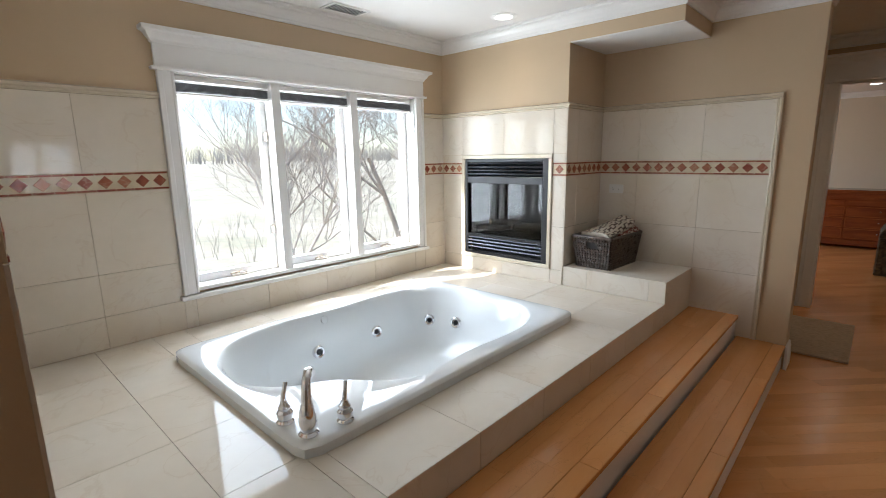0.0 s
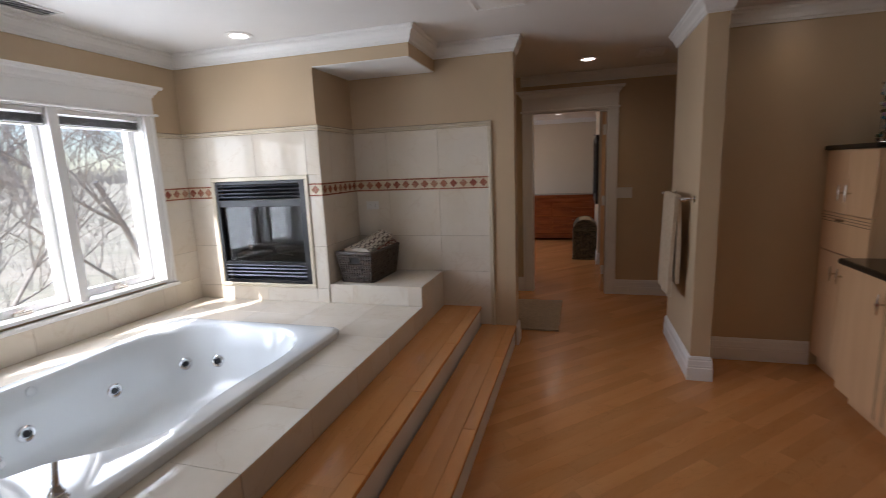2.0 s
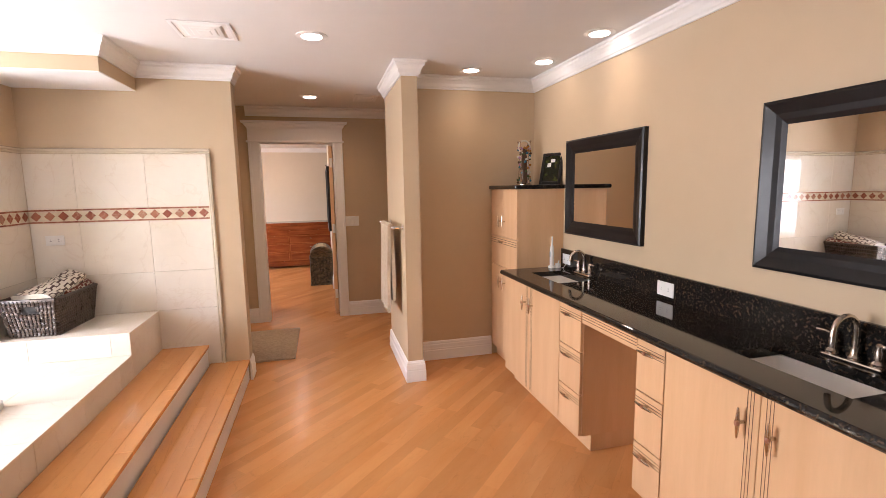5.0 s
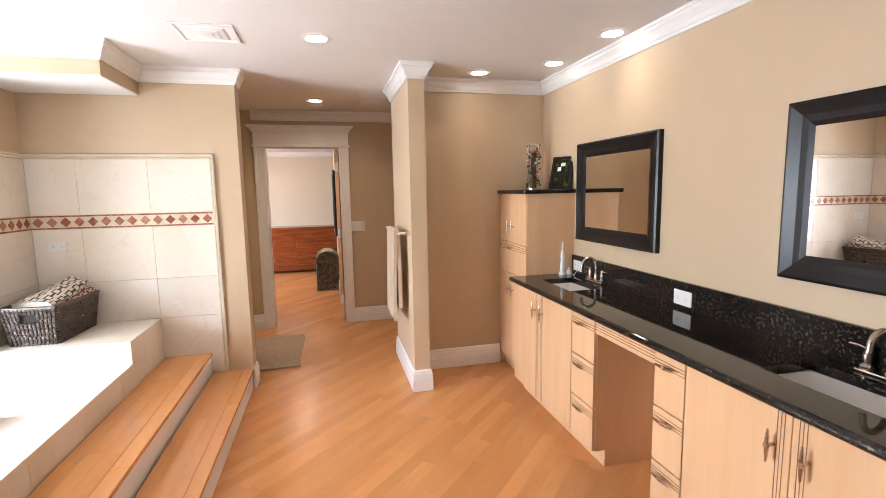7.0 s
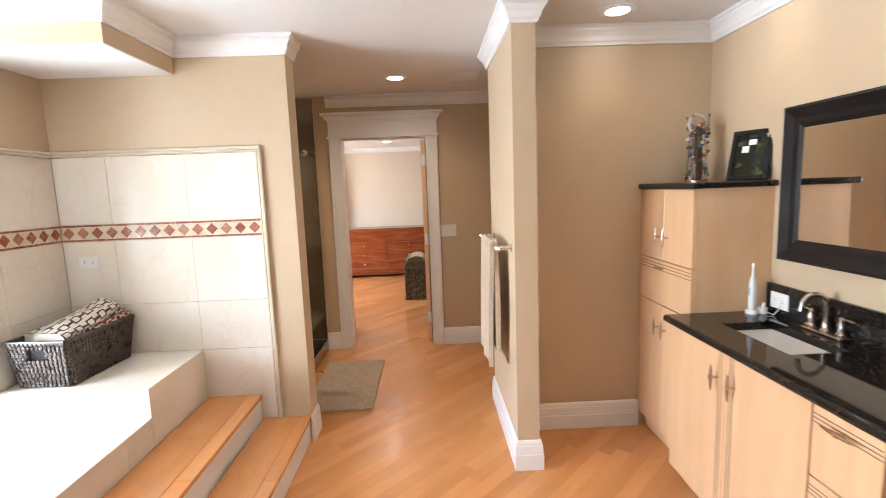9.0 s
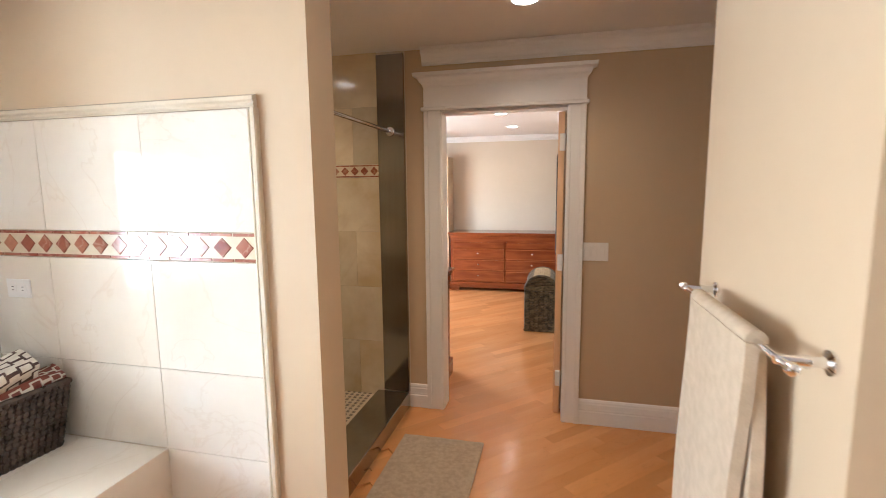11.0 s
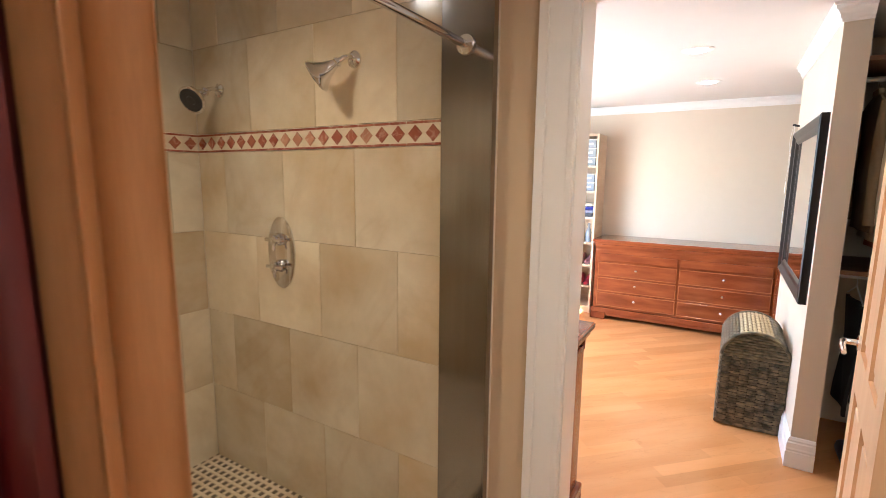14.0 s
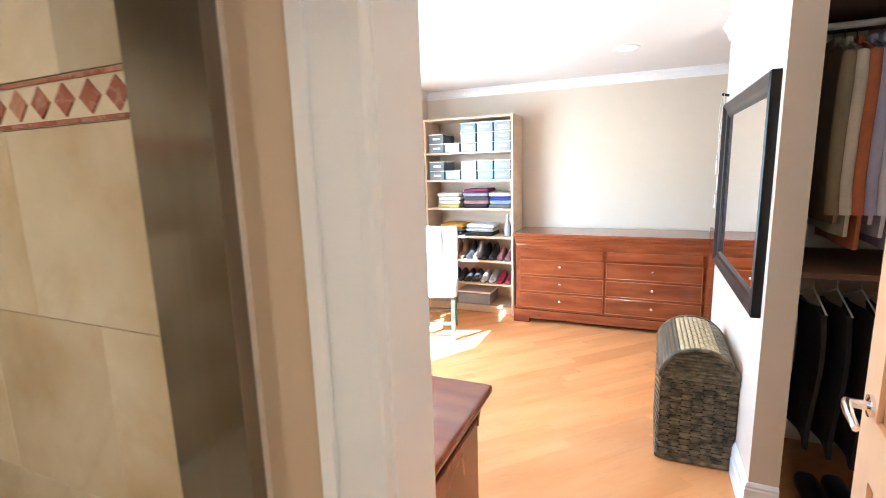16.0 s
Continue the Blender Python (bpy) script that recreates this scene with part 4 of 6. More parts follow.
for b in ((OX0 - 0.02, OX0, DY - 0.001, DY + 0.131, 0, OZ), (OX1, OX1 + 0.02, DY - 0.001, DY + 0.131, 0, OZ), (OX0 - 0.02, OX1 + 0.02, DY - 0.001, DY + 0.131, OZ, OZ + 0.02)):
    part("jamb", B(*b), TRIM, dcase)
leaf = thing("door_1", "open maple six-panel door with a lever handle", "door", (OX1 - 0.052, DY + 0.10, 0.008), -7.0)
DW_, DT = 0.76, 0.04
bm = bmesh.new()
xs_, zs_ = [0, 0.11, 0.34, 0.42, 0.65, DW_], [0, 0.2, 0.78, 0.93, 1.55, 1.65, 1.90, 2.02]
for i in range(5):
    for j in range(7):
        pan = i in (1, 3) and j in (1, 3, 5)
        t = 0.012 if pan else 0
        box(bm, t, DT - t, xs_[i], xs_[i + 1], zs_[j], zs_[j + 1])
        if pan:
            box(bm, 0.005, DT - 0.005, xs_[i] + 0.035, xs_[i + 1] - 0.035, zs_[j] + 0.035, zs_[j + 1] - 0.035, 0.006, 1)
part("slab", bm, MAPLE, leaf)
bm = lathe(bmesh.new(), [(0.027, 0), (0.027, 0.008), (0.012, 0.012), (0.011, 0.045)], (0, DW_ - 0.07, 0.95), 20, (-1, 0, 0))
tube(bm, [(-0.045, DW_ - 0.065, 0.95), (-0.05, DW_ - 0.09, 0.95), (-0.052, DW_ - 0.13, 0.945), (-0.048, DW_ - 0.175, 0.935)], [0.011, 0.011, 0.01, 0.008], 12)
part("lever_handle", bm, CHROME, leaf, "satin metal lever handle", True)
for z in (0.25, 1.05, 1.83):
    part("hinge", B(0.010, 0.046, -0.008, 0.003, z - 0.055, z + 0.055, 0.003, 1), PLASTIC, leaf, "white painted hinge")

# ---- recessed lights and vents ----
def downlight(x, y, z, r=0.075, watts=1.9, spread=150):
    c = thing("recessed_light", "round recessed ceiling light, switched on, white trim", "light", (x, y, z), group="recessed lights")
    part("trim_ring", lathe(bmesh.new(), [(r * 0.78, -0.001), (r * 0.8, -0.006), (r, -0.007), (r * 1.25, -0.003), (r * 1.25, -0.0005)], (0, 0, 0), 32), TRIM, c, smooth=True)
    part("lamp", lathe(bmesh.new(), [(r * 0.8, -0.0005), (r * 0.8, -0.0075), (r * 0.4, -0.0095)], (0, 0, 0), 32), BULB, c, "glowing lamp face")
    la = new("lamp_beam", bpy.data.lights.new("lamp_beam", "SPOT"))
    la.data.energy, la.data.color, la.data.spot_size, la.data.spot_blend, la.data.shadow_soft_size = watts, (1.0, 0.74, 0.47), radians(spread), 1.0, 0.06
    la.matrix_world = pose(x, y, z - 0.02)
    return c


for x, y, w_ in ((0.815, 3.86, 1.4), (2.025, 4.47, 0.8), (2.482, 4.12, 0.5), (2.515, 3.45, 0.7), (-1.57, 3.88, 1.3)):
    downlight(x, y, CZ, watts=w_, spread=150 if w_ > 1.5 else 125)
downlight(0.765, 5.8, CZ, watts=4.0)
downlight(-0.85, 5.65, CZ, watts=6.2)
downlight(0.32, 8.65, DCZ, watts=2.0)
downlight(0.34, 9.80, DCZ, watts=1.7)


def vent(x0, x1, y0, y1, along_y=True, label="white ceiling register with slats", square=False):
    c = thing("ceiling_vent", label, "vent", ((x0 + x1) / 2, (y0 + y1) / 2, CZ), group="ceiling vents")
    w, h = (x1 - x0) / 2, (y1 - y0) / 2
    bm = bmesh.new()
    for b in ((-w, w, -h, -h + 0.022), (-w, w, h - 0.022, h), (-w, -w + 0.022, -h + 0.022, h - 0.022), (w - 0.022, w, -h + 0.022, h - 0.022)):
        box(bm, *b, -0.008, -0.0005, 0.002, 1)
    part("frame", bm, TRIM, c)
    part("backing", B(-w + 0.022, w - 0.022, -h + 0.022, h - 0.022, -0.003, -0.0005), TRIM if square else SLAT, c)
    if square:
        for k, s in enumerate((0.85, 0.6, 0.35)):
            bm = bmesh.new()
            bmesh.ops.create_cone(bm, segments=4, radius1=(w - 0.03) * s * 1.414, radius2=(w - 0.03) * (s - 0.12) * 1.414, depth=0.006, cap_ends=True, matrix=pose(0, 0, -0.006 - 0.003 * k, 180, 0, 45))
            part("louvre", bm, TRIM, c)
    else:
        n_ = max(4, int((2 * (h if along_y else w) - 0.05) / 0.018))
        for k in range(n_):
            s = -1 + 2 * (k + 0.5) / n_
            bm = bmesh.new()
            if along_y:
                bmesh.ops.create_cube(bm, size=1, matrix=pose(0, s * (h - 0.024), -0.005, 35) @ Matrix.Diagonal((2 * w - 0.046, 0.010, 0.0015, 1)))
            else:
                bmesh.ops.create_cube(bm, size=1, matrix=pose(s * (w - 0.024), 0, -0.005, 0, 35) @ Matrix.Diagonal((0.010, 2 * h - 0.046, 0.0015, 1)))
            part("slat", bm, TRIM, c)
    return c


vent(0.06, 0.38, 3.72, 4.03, label="square white ceiling air diffuser", square=True)
vent(-2.295, -2.13, 2.83, 3.125)
vent(1.2, 1.43, 5.6, 5.95, label="white ceiling exhaust grille", square=True)

# ---- shower ----
MSN = plane((0, 6.455, 0), (1, 0, 0), (0, 0, 1))
SHX = -0.252
SB0, SB1 = 1.632, 1.718
for k, (z0, z1) in enumerate(((0.03, 0.47), (0.47, 0.865), (0.865, 1.26), (1.26, SB0), (SB1, 2.10), (2.10, 2.455))):
    tiles(wall_shower, LIMESTONE, MSN, cuts(-1.622, SHX, 0.395, -1.622 - (0.2 if k % 2 else 0.395)), [(z0, z1)])
band(wall_shower, MSN, -1.622, SHX, SB0, SB1)
MSW = plane((-1.63, 0, 0), (0, 1, 0), (0, 0, 1))
for k, (z0, z1) in enumerate(((0.03, 0.47), (0.47, 0.865), (0.865, 1.26), (1.26, SB0), (SB1, 2.10), (2.10, 2.455))):
    tiles(wall_shower, LIMESTONE, MSW, cuts(PY + 0.17, 6.447, 0.395, PY - (0.0 if k % 2 else 0.2)), [(z0, z1)])
band(wall_shower, MSW, PY + 0.17, 6.447, SB0, SB1)
MSS = plane((0, PY + 0.16, 0), (-1, 0, 0), (0, 0, 1))
for k, (z0, z1) in enumerate(((0.03, 0.47), (0.47, 0.865), (0.865, 1.26), (1.26, SB0), (SB1, 2.10), (2.10, 2.455))):
    tiles(wall_niche, LIMESTONE, MSS, cuts(0.05, 1.622, 0.395, 0.05 - (0.2 if k % 2 else 0)), [(z0, z1)])
shf = solid("shower_floor", B(-1.63, -0.28, PY + 0.16, 6.455, 0.0, 0.066), GROUT, "ivory mosaic shower floor with dark dots", "floor", "structure")
s = 0.042
vv, ff, vd, fd = [], [], [], []


def slab4(vs_, fs_, x0, x1, y0, y1, z0, z1):
    i = len(vs_)
    vs_ += [(x0, y0, z0), (x1, y0, z0), (x1, y1, z0), (x0, y1, z0), (x0, y0, z1), (x1, y0, z1), (x1, y1, z1), (x0, y1, z1)]
    fs_ += [(i + 4, i + 5, i + 6, i + 7), (i, i + 1, i + 5, i + 4), (i + 1, i + 2, i + 6, i + 5), (i + 2, i + 3, i + 7, i + 6), (i + 3, i, i + 4, i + 7)]


for i in range(32):
    for j in range(38):
        x, y = -1.625 + i * s, PY + 0.17 + j * s
        if (i + j) % 2:
            slab4(vv, ff, x - 0.0115, x + s - 0.001 + 0.0115, y + 0.0115, y + s - 0.0125, 0.065, 0.070)
        else:
            slab4(vv, ff, x + 0.0115, x + s - 0.0125, y - 0.0115, y + s - 0.001 + 0.0115, 0.065, 0.070)
        slab4(vd, fd, x - 0.0098, x + 0.0098, y - 0.0098, y + 0.0098, 0.066, 0.0715)
for nm, v_, f_, mt in (("mosaic_field", vv, ff, BAND), ("mosaic_dots", vd, fd, mat("brown_mosaic_dot", (0.16, 0.11, 0.06), (0.10, 0.07, 0.04), 0.3, fine=0.3))):
    me = bpy.data.meshes.new(nm)
    me.from_pydata(v_, [], f_)
    me.materials.append(mt)
    ob = new(nm, me)
    ob.parent = shf
    tagged(ob, kind="stuff")
steel = thing("steel_jamb", "brushed stainless steel lining of the shower opening", "jamb", (0, 0, 0), kind="structure")
part("post", B(SHX, -0.068, 6.435, 6.4535, 0.115, CZ - 0.02, 0.003, 1), STEEL, steel)
part("outer_edge", B(-0.068, -0.062, 6.425, 6.4645, 0.115, CZ - 0.02), STEEL, steel)
part("curb", B(-0.30, -0.06, PY + 0.161, 6.435, 0.0, 0.112, 0.004, 1), STEEL, steel)
rod = thing("curtain_rod", "chrome shower curtain rod across the opening", "rod", (0, 0, 0))
part("bar", cyl(bmesh.new(), (-0.16, PY + 0.17, 1.932), (-0.16, 6.434, 1.932), 0.0125), CHROME, rod, smooth=True)
for y, w in ((PY + 0.17, 1), (6.434, -1)):
    part("flange", lathe(bmesh.new(), [(0.032, 0), (0.03, 0.008), (0.017, 0.014)], (-0.16, y, 1.932), 20, (0, w, 0)), CHROME, rod, smooth=True)

BLOB = [[(math.sin(t) * math.cos(a), math.sin(t) * math.sin(a), math.cos(t)) for a in [i * math.pi / 3 for i in range(6)]] for t in (0.75, 1.57, 2.4)]


def blob(bm, m):
    """A small egg-shaped strand."""
    rs = [[bm.verts.new(m @ Vector(p)) for p in ring] for ring in BLOB]
    for p, q in zip(rs, rs[1:]):
        for i in range(6):
            bm.faces.new((p[i], q[i], q[(i + 1) % 6], p[(i + 1) % 6]))
    bm.faces.new(rs[0])
    bm.faces.new(rs[-1][::-1])



def cloth(bm, fn, nu, nv, thick=0.0):
    """A sheet from fn(u, v), u and v in 0-1, with a thickness."""
    pts = [[Vector(fn(i / nu, j / nv)) for j in range(nv + 1)] for i in range(nu + 1)]
    layers = []
    for side in ((0.5, -0.5) if thick else (0.0,)):
        g = []
        for i in range(nu + 1):
            line = []
            for j in range(nv + 1):
                a = pts[min(i + 1, nu)][j] - pts[max(i - 1, 0)][j]
                b = pts[i][min(j + 1, nv)] - pts[i][max(j - 1, 0)]
                n_ = a.cross(b).normalized()
                line.append(bm.verts.new(pts[i][j] + n_ * (side * thick)))
            g.append(line)
        layers.append(g)
        for i in range(nu):
            for j in range(nv):
                f = (g[i][j], g[i + 1][j], g[i + 1][j + 1], g[i][j + 1])
                bm.faces.new(f if side >= 0 else f[::-1])
    if thick:
        p, q = layers
        edge = [(i, 0) for i in range(nu)] + [(nu, j) for j in range(nv)] + [(i, nv) for i in range(nu, 0, -1)] + [(0, j) for j in range(nv, 0, -1)]
        for a, b in zip(edge, edge[1:] + edge[:1]):
            bm.faces.new((p[b[0]][b[1]], p[a[0]][a[1]], q[a[0]][a[1]], q[b[0]][b[1]]))
    return bm


CUR_R = mat("burgundy_curtain", (0.115, 0.007, 0.007), (0.07, 0.004, 0.005), 0.5, scale=20, stretch=(1, 1, 0.1), fine=0.2, bump=0.1, bump_scale=300)
CUR_G = mat("copper_curtain", (0.50, 0.25, 0.10), (0.43, 0.20, 0.07), 0.45, scale=20, stretch=(1, 1, 0.1), fine=0.2, bump=0.1, bump_scale=300)
cur = thing("shower_curtain", "bunched burgundy and copper striped shower curtain", "curtain", (0, 0, 0))


def fold(y0, y1, n_, amp, ph):
    return lambda u, v: (-0.165 + amp * math.sin(u * n_ * 6.283 + ph) * (0.55 + 0.45 * v) + 0.012 * math.sin(9 * u + 3 * v), y0 + (y1 - y0) * u * (1 + 0.05 * v) + 0.012 * math.sin(u * n_ * 12.6 + ph), 1.92 - 1.78 * v)


for nm, y0, y1, n_, mt, lab in (("copper_panel", 4.91, 5.09, 3, CUR_G, "copper fabric panel"), ("red_panel", 5.09, 5.335, 3.5, CUR_R, "burgundy fabric panel"), ("copper_panel", 5.335, 5.475, 1.25, CUR_G, "copper fabric panel")):
    part(nm, cloth(bmesh.new(), fold(y0, y1, n_, 0.066, y0 * 40), 40, 24, 0.002), mt, cur, lab, True)
for k in range(9):
    bm = bmesh.new()
    pts = [(-0.16 + 0.021 * math.cos(a), 4.93 + k * 0.063, 1.924 + 0.021 * math.sin(a)) for a in [i * 6.283 / 14 for i in range(15)]]
    part("ring", tube(bm, pts, 0.002, 6), CHROME, cur)


def shower_head(x, z, way, label):
    """Flange on the wall, a short bent arm, and a flared bell that points along way."""
    c = thing("wall_sprayer", label, "sprayer", (x, 6.447, z), group="shower heads")
    part("wall_flange", lathe(bmesh.new(), [(0.031, 0), (0.03, 0.006), (0.022, 0.012), (0.014, 0.018)], (0, 0, 0), 24, (0, -1, 0)), CHROME, c, smooth=True)
    w = Vector(way).normalized()
    a, b = Vector((0, -0.035, 0.004)), Vector((0, -0.05, 0.0)) + w * 0.03
    part("arm", tube(bmesh.new(), [(0, 0, 0), a, Vector((0, -0.05, 0.0)) + w * 0.008, b], 0.0095), CHROME, c, smooth=True)
    bell = part("bell", lathe(bmesh.new(), [(0.013, -0.006), (0.019, 0.004), (0.015, 0.012), (0.02, 0.026), (0.03, 0.05), (0.047, 0.076), (0.058, 0.088), (0.06, 0.096), (0.055, 0.099)], b, 32, w), CHROME, c, smooth=True)
    part("spray_face", lathe(bmesh.new(), [(0.05, 0.098), (0.05, 0.101), (0.02, 0.102), (0.018, 0.106), (0.008, 0.107)], b, 24, w), LOUVRE, bell, "dark spray face", True)


shower_head(-0.625, 1.945, (-0.72, -0.42, -0.55), "chrome bell-shaped shower head on a short arm")
shower_head(-1.43, 1.905, (0.25, -0.8, -0.5), "chrome round shower head near the corner")
val = thing("shower_valve", "chrome oval shower valve with two lever handles", "valve", (-1.055, 6.447, 1.20))
bm = lathe(bmesh.new(), [(0.001, 0), (0.084, 0.0005), (0.084, 0.006), (0.075, 0.010), (0.02, 0.011)], (0, 0, 0), 32, (0, -1, 0))
bmesh.ops.scale(bm, vec=(1, 1, 1.85), verts=bm.verts)
part("plate", bm, CHROME, val, smooth=True)
for z in (0.06, -0.055):
    bm = lathe(bmesh.new(), [(0.028, 0.01), (0.026, 0.03), (0.02, 0.035), (0.022, 0.05), (0.012, 0.058)], (0, 0, z), 20, (0, -1, 0))
    tube(bm, [(-0.045, -0.045, z), (0, -0.05, z), (0.045, -0.045, z)], [0.008, 0.007, 0.008], 10)
    tube(bm, [(0, -0.045, z), (0.005, -0.05, z - 0.045)], [0.008, 0.007], 10)
    part("handle", bm, CHROME, val, smooth=True)

# bath mat before the shower
bm = bmesh.new()
cloth(bm, lambda u, v: (0.03 + 0.50 * u, 5.09 + 0.96 * v, 0.010 + 0.0015 * math.sin(30 * v) * math.sin(25 * u)), 30, 60, 0.014)
solid("bath_mat", bm, MAT_RUG, "taupe ribbed bath mat on the wooden floor", "bath mat", smooth=True)

# towel bar and towel on the wall end
tb = thing("towel_bar", "chrome towel bar on two posts", "towel bar", (0, 0, 0))
TBX, TBZ = 1.43 - 0.085, 1.225
part("bar", cyl(bmesh.new(), (TBX, 4.335, TBZ), (TBX, 5.06, TBZ), 0.008), CHROME, tb, smooth=True)
for y in (4.375, 5.02):
    part("post", lathe(bmesh.new(), [(0.024, 0), (0.024, 0.006), (0.011, 0.012), (0.010, 0.03), (0.014, 0.042), (0.010, 0.052), (0.012, 0.085), (0.008, 0.095)], (1.43, y, TBZ), 20, (-1, 0, 0)), CHROME, tb, smooth=True)
for y in (4.327, 5.068):
    part("finial", lathe(bmesh.new(), [(0.004, -0.012), (0.012, -0.006), (0.013, 0.004), (0.005, 0.012)], (TBX, y, TBZ), 14, (0, 1, 0)), CHROME, tb, smooth=True)


tw = thing("hand_towel", "thick taupe towel folded over a chrome bar", "towel", (0, 0, 0))


def drape(s, L):
    return lambda u, v: (TBX + s * (0.011 + (0.014 if s < 0 else 0.002) * v) + 0.006 * math.sin(u * 11 + s) * v, 4.48 + 0.42 * u + 0.014 * math.sin(5 * v + 2 * s), TBZ + 0.018 - 0.02 * (v < 0.02) - L * v)


part("front_fold", cloth(bmesh.new(), drape(-1, 0.72), 20, 30, 0.026), TOWEL, tw, smooth=True)
part("back_fold", cloth(bmesh.new(), drape(1, 0.62), 20, 30, 0.026), TOWEL, tw, smooth=True)
part("top_fold", tube(bmesh.new(), [(TBX, 4.48, TBZ + 0.003), (TBX, 4.90, TBZ + 0.003)], 0.022, 14), TOWEL, tw, smooth=True)


# ---- basket with towels on the ledge ----
def woven_walls(bm, corners_b, corners_t, z0, z1, rows, r, hole=None):
    """Rows of plaited strands round a tapered box."""
    for k in range(rows):
        t = (k + 0.5) / rows
        cs = [Vector(b).lerp(Vector(c), t) for b, c in zip(corners_b, corners_t)]
        z = z0 + (z1 - z0) * t
        for i in range(4):
            a, b = cs[i], cs[(i + 1) % 4]
            L = (b - a).length
            n_ = max(4, int(L / 0.021))
            d = (b - a).normalized()
            nrm = Vector((d.y, -d.x))
            for j in range(n_):
                if hole and i == hole[0] and hole[1] < k < hole[2] and abs((j + 0.5) / n_ - 0.5) < 0.16:
                    continue
                c = a + d * (L * (j + 0.5) / n_)
                tilt = 28 if k % 2 else -28
                m = Matrix.Translation((c.x + nrm.x * 0.003, c.y + nrm.y * 0.003, z)) @ Matrix.Rotation(math.atan2(d.y, d.x), 4, "Z") @ Matrix.Rotation(radians(tilt), 4, "Y")
                blob(bm, m @ Matrix.Diagonal((L / n_ * 0.72, r * 1.1, r * 1.25, 1)))
    return bm


bk = thing("wicker_basket", "dark brown woven rectangular basket with a hand hole", "basket", (-0.965, 4.44, LEDGE + 0.001), -3)
cb = [(-0.21, -0.13), (0.21, -0.13), (0.21, 0.13), (-0.21, 0.13)]
ct = [(-0.245, -0.155), (0.245, -0.155), (0.245, 0.155), (-0.245, 0.155)]
cb, ct = [(y * 1.0, x) for x, y in cb][::-1], [(y, x) for x, y in ct][::-1]
part("weave", woven_walls(bmesh.new(), cb, ct, 0.0, 0.24, 13, 0.0105, (3, 7, 11)), WICKER, bk, smooth=True)
bm = bmesh.new()
inner = [[bm.verts.new((x * 0.96, y * 0.97, z)) for x, y in cs] for cs, z in ((cb, 0.004), (ct, 0.23))]
for i in range(4):
    bm.faces.new((inner[0][i], inner[0][(i + 1) % 4], inner[1][(i + 1) % 4], inner[1][i]))
bm.faces.new(inner[0])
part("lining", bm, DARK, bk)
rim = bmesh.new()
tube(rim, [(*p, 0.238) for p in ct + [ct[0]]], 0.012, 8)
part("rim", rim, WICKER, bk, smooth=True)


def rolled(u, v, c, w, l, h, lean):
    a = 6.283 * u
    return Vector((c[0] + w * math.cos(a) * (1 + 0.08 * math.sin(5 * a)), c[1] + l * (v - 0.5), c[2] + h * math.sin(a) + lean * (v - 0.5) + 0.006 * math.sin(8 * v + 3 * a)))


def towel_roll(name, c, w, l, h, lean, rz, stripes, base, ink, label):
    t = thing(name, label, "towel", (-0.965, 4.44, LEDGE + 0.03), rz, group="towels in the basket")
    b1, b2 = bmesh.new(), bmesh.new()
    NU, NV = 64, 48
    g = [[rolled(i / NU, j / NV, c, w, l, h, lean) for j in range(NV + 1)] for i in range(NU)]
    for bmx, want in ((b1, False), (b2, True)):
        vs_ = {}
        for i in range(NU):
            for j in range(NV):
                p, q_ = i % stripes, (j + 5 * (i // stripes)) % 10
                on = (p in (1, stripes - 2) and q_ < 6) or (1 < p < stripes - 2 and q_ in (0, 5)) or (p in (stripes // 2 - 1, stripes // 2) and q_ > 5)
                if on != want:
                    continue
                q = [((i + a) % NU, j + b) for a, b in ((0, 0), (1, 0), (1, 1), (0, 1))]
                for k in q:
                    if k not in vs_:
                        vs_[k] = bmx.verts.new(g[k[0]][k[1]])
                bmx.faces.new([vs_[k] for k in q])
    for j in (0, NV):
        bx = [b1.verts.new(g[i][j]) for i in range(NU)]
        b1.faces.new(bx)
    part("cloth", b1, base, t, smooth=True)
    part("stripes", b2, ink, t, "dark woven chain pattern", True)


towel_roll("striped_towel", (0.035, 0.0, 0.235), 0.085, 0.36, 0.055, 0.09, -8, 8, TOWEL_W, TOWEL_B, "cream towel with a dark woven chain pattern")
towel_roll("striped_towel", (-0.06, 0.02, 0.215), 0.085, 0.36, 0.05, 0.06, -12, 8, TOWEL_W, TOWEL_B, "cream towel with a dark woven chain pattern")
towel_roll("russet_towel", (0.085, 0.10, 0.20), 0.05, 0.30, 0.05, 0.02, -4, 8, TOWEL_R, TOWEL_W, "russet towel with a cream chain pattern")

# ---- small things on the vanity ----
tbh = thing("electric_toothbrush", "white electric toothbrush standing on its charger", "toothbrush", (2.565, 4.11, CT1))
part("charger", lathe(bmesh.new(), [(0.028, 0), (0.028, 0.012), (0.02, 0.02)], (0, 0, 0), 20), PLASTIC, tbh, smooth=True)
part("handle", lathe(bmesh.new(), [(0.014, 0.018), (0.017, 0.04), (0.017, 0.12), (0.013, 0.165), (0.007, 0.185)], (0, 0, 0), 20), PLASTIC, tbh, smooth=True)
part("button", B(-0.018, -0.0155, -0.006, 0.006, 0.09, 0.13, 0.001, 1), mat("grey_button", (0.3, 0.4, 0.42), None, 0.4), tbh)
part("brush_head", lathe(bmesh.new(), [(0.006, 0.185), (0.005, 0.23), (0.007, 0.245), (0.003, 0.25)], (0, 0, 0), 12), PLASTIC, tbh, smooth=True)
pk = thing("charger_cup", "small white plastic brush head holder", "holder", (2.615, 4.105, CT1))
part("cup", lathe(bmesh.new(), [(0.02, 0), (0.022, 0.03), (0.016, 0.032), (0.015, 0.004)], (0, 0, 0), 18), PLASTIC, pk, smooth=True)
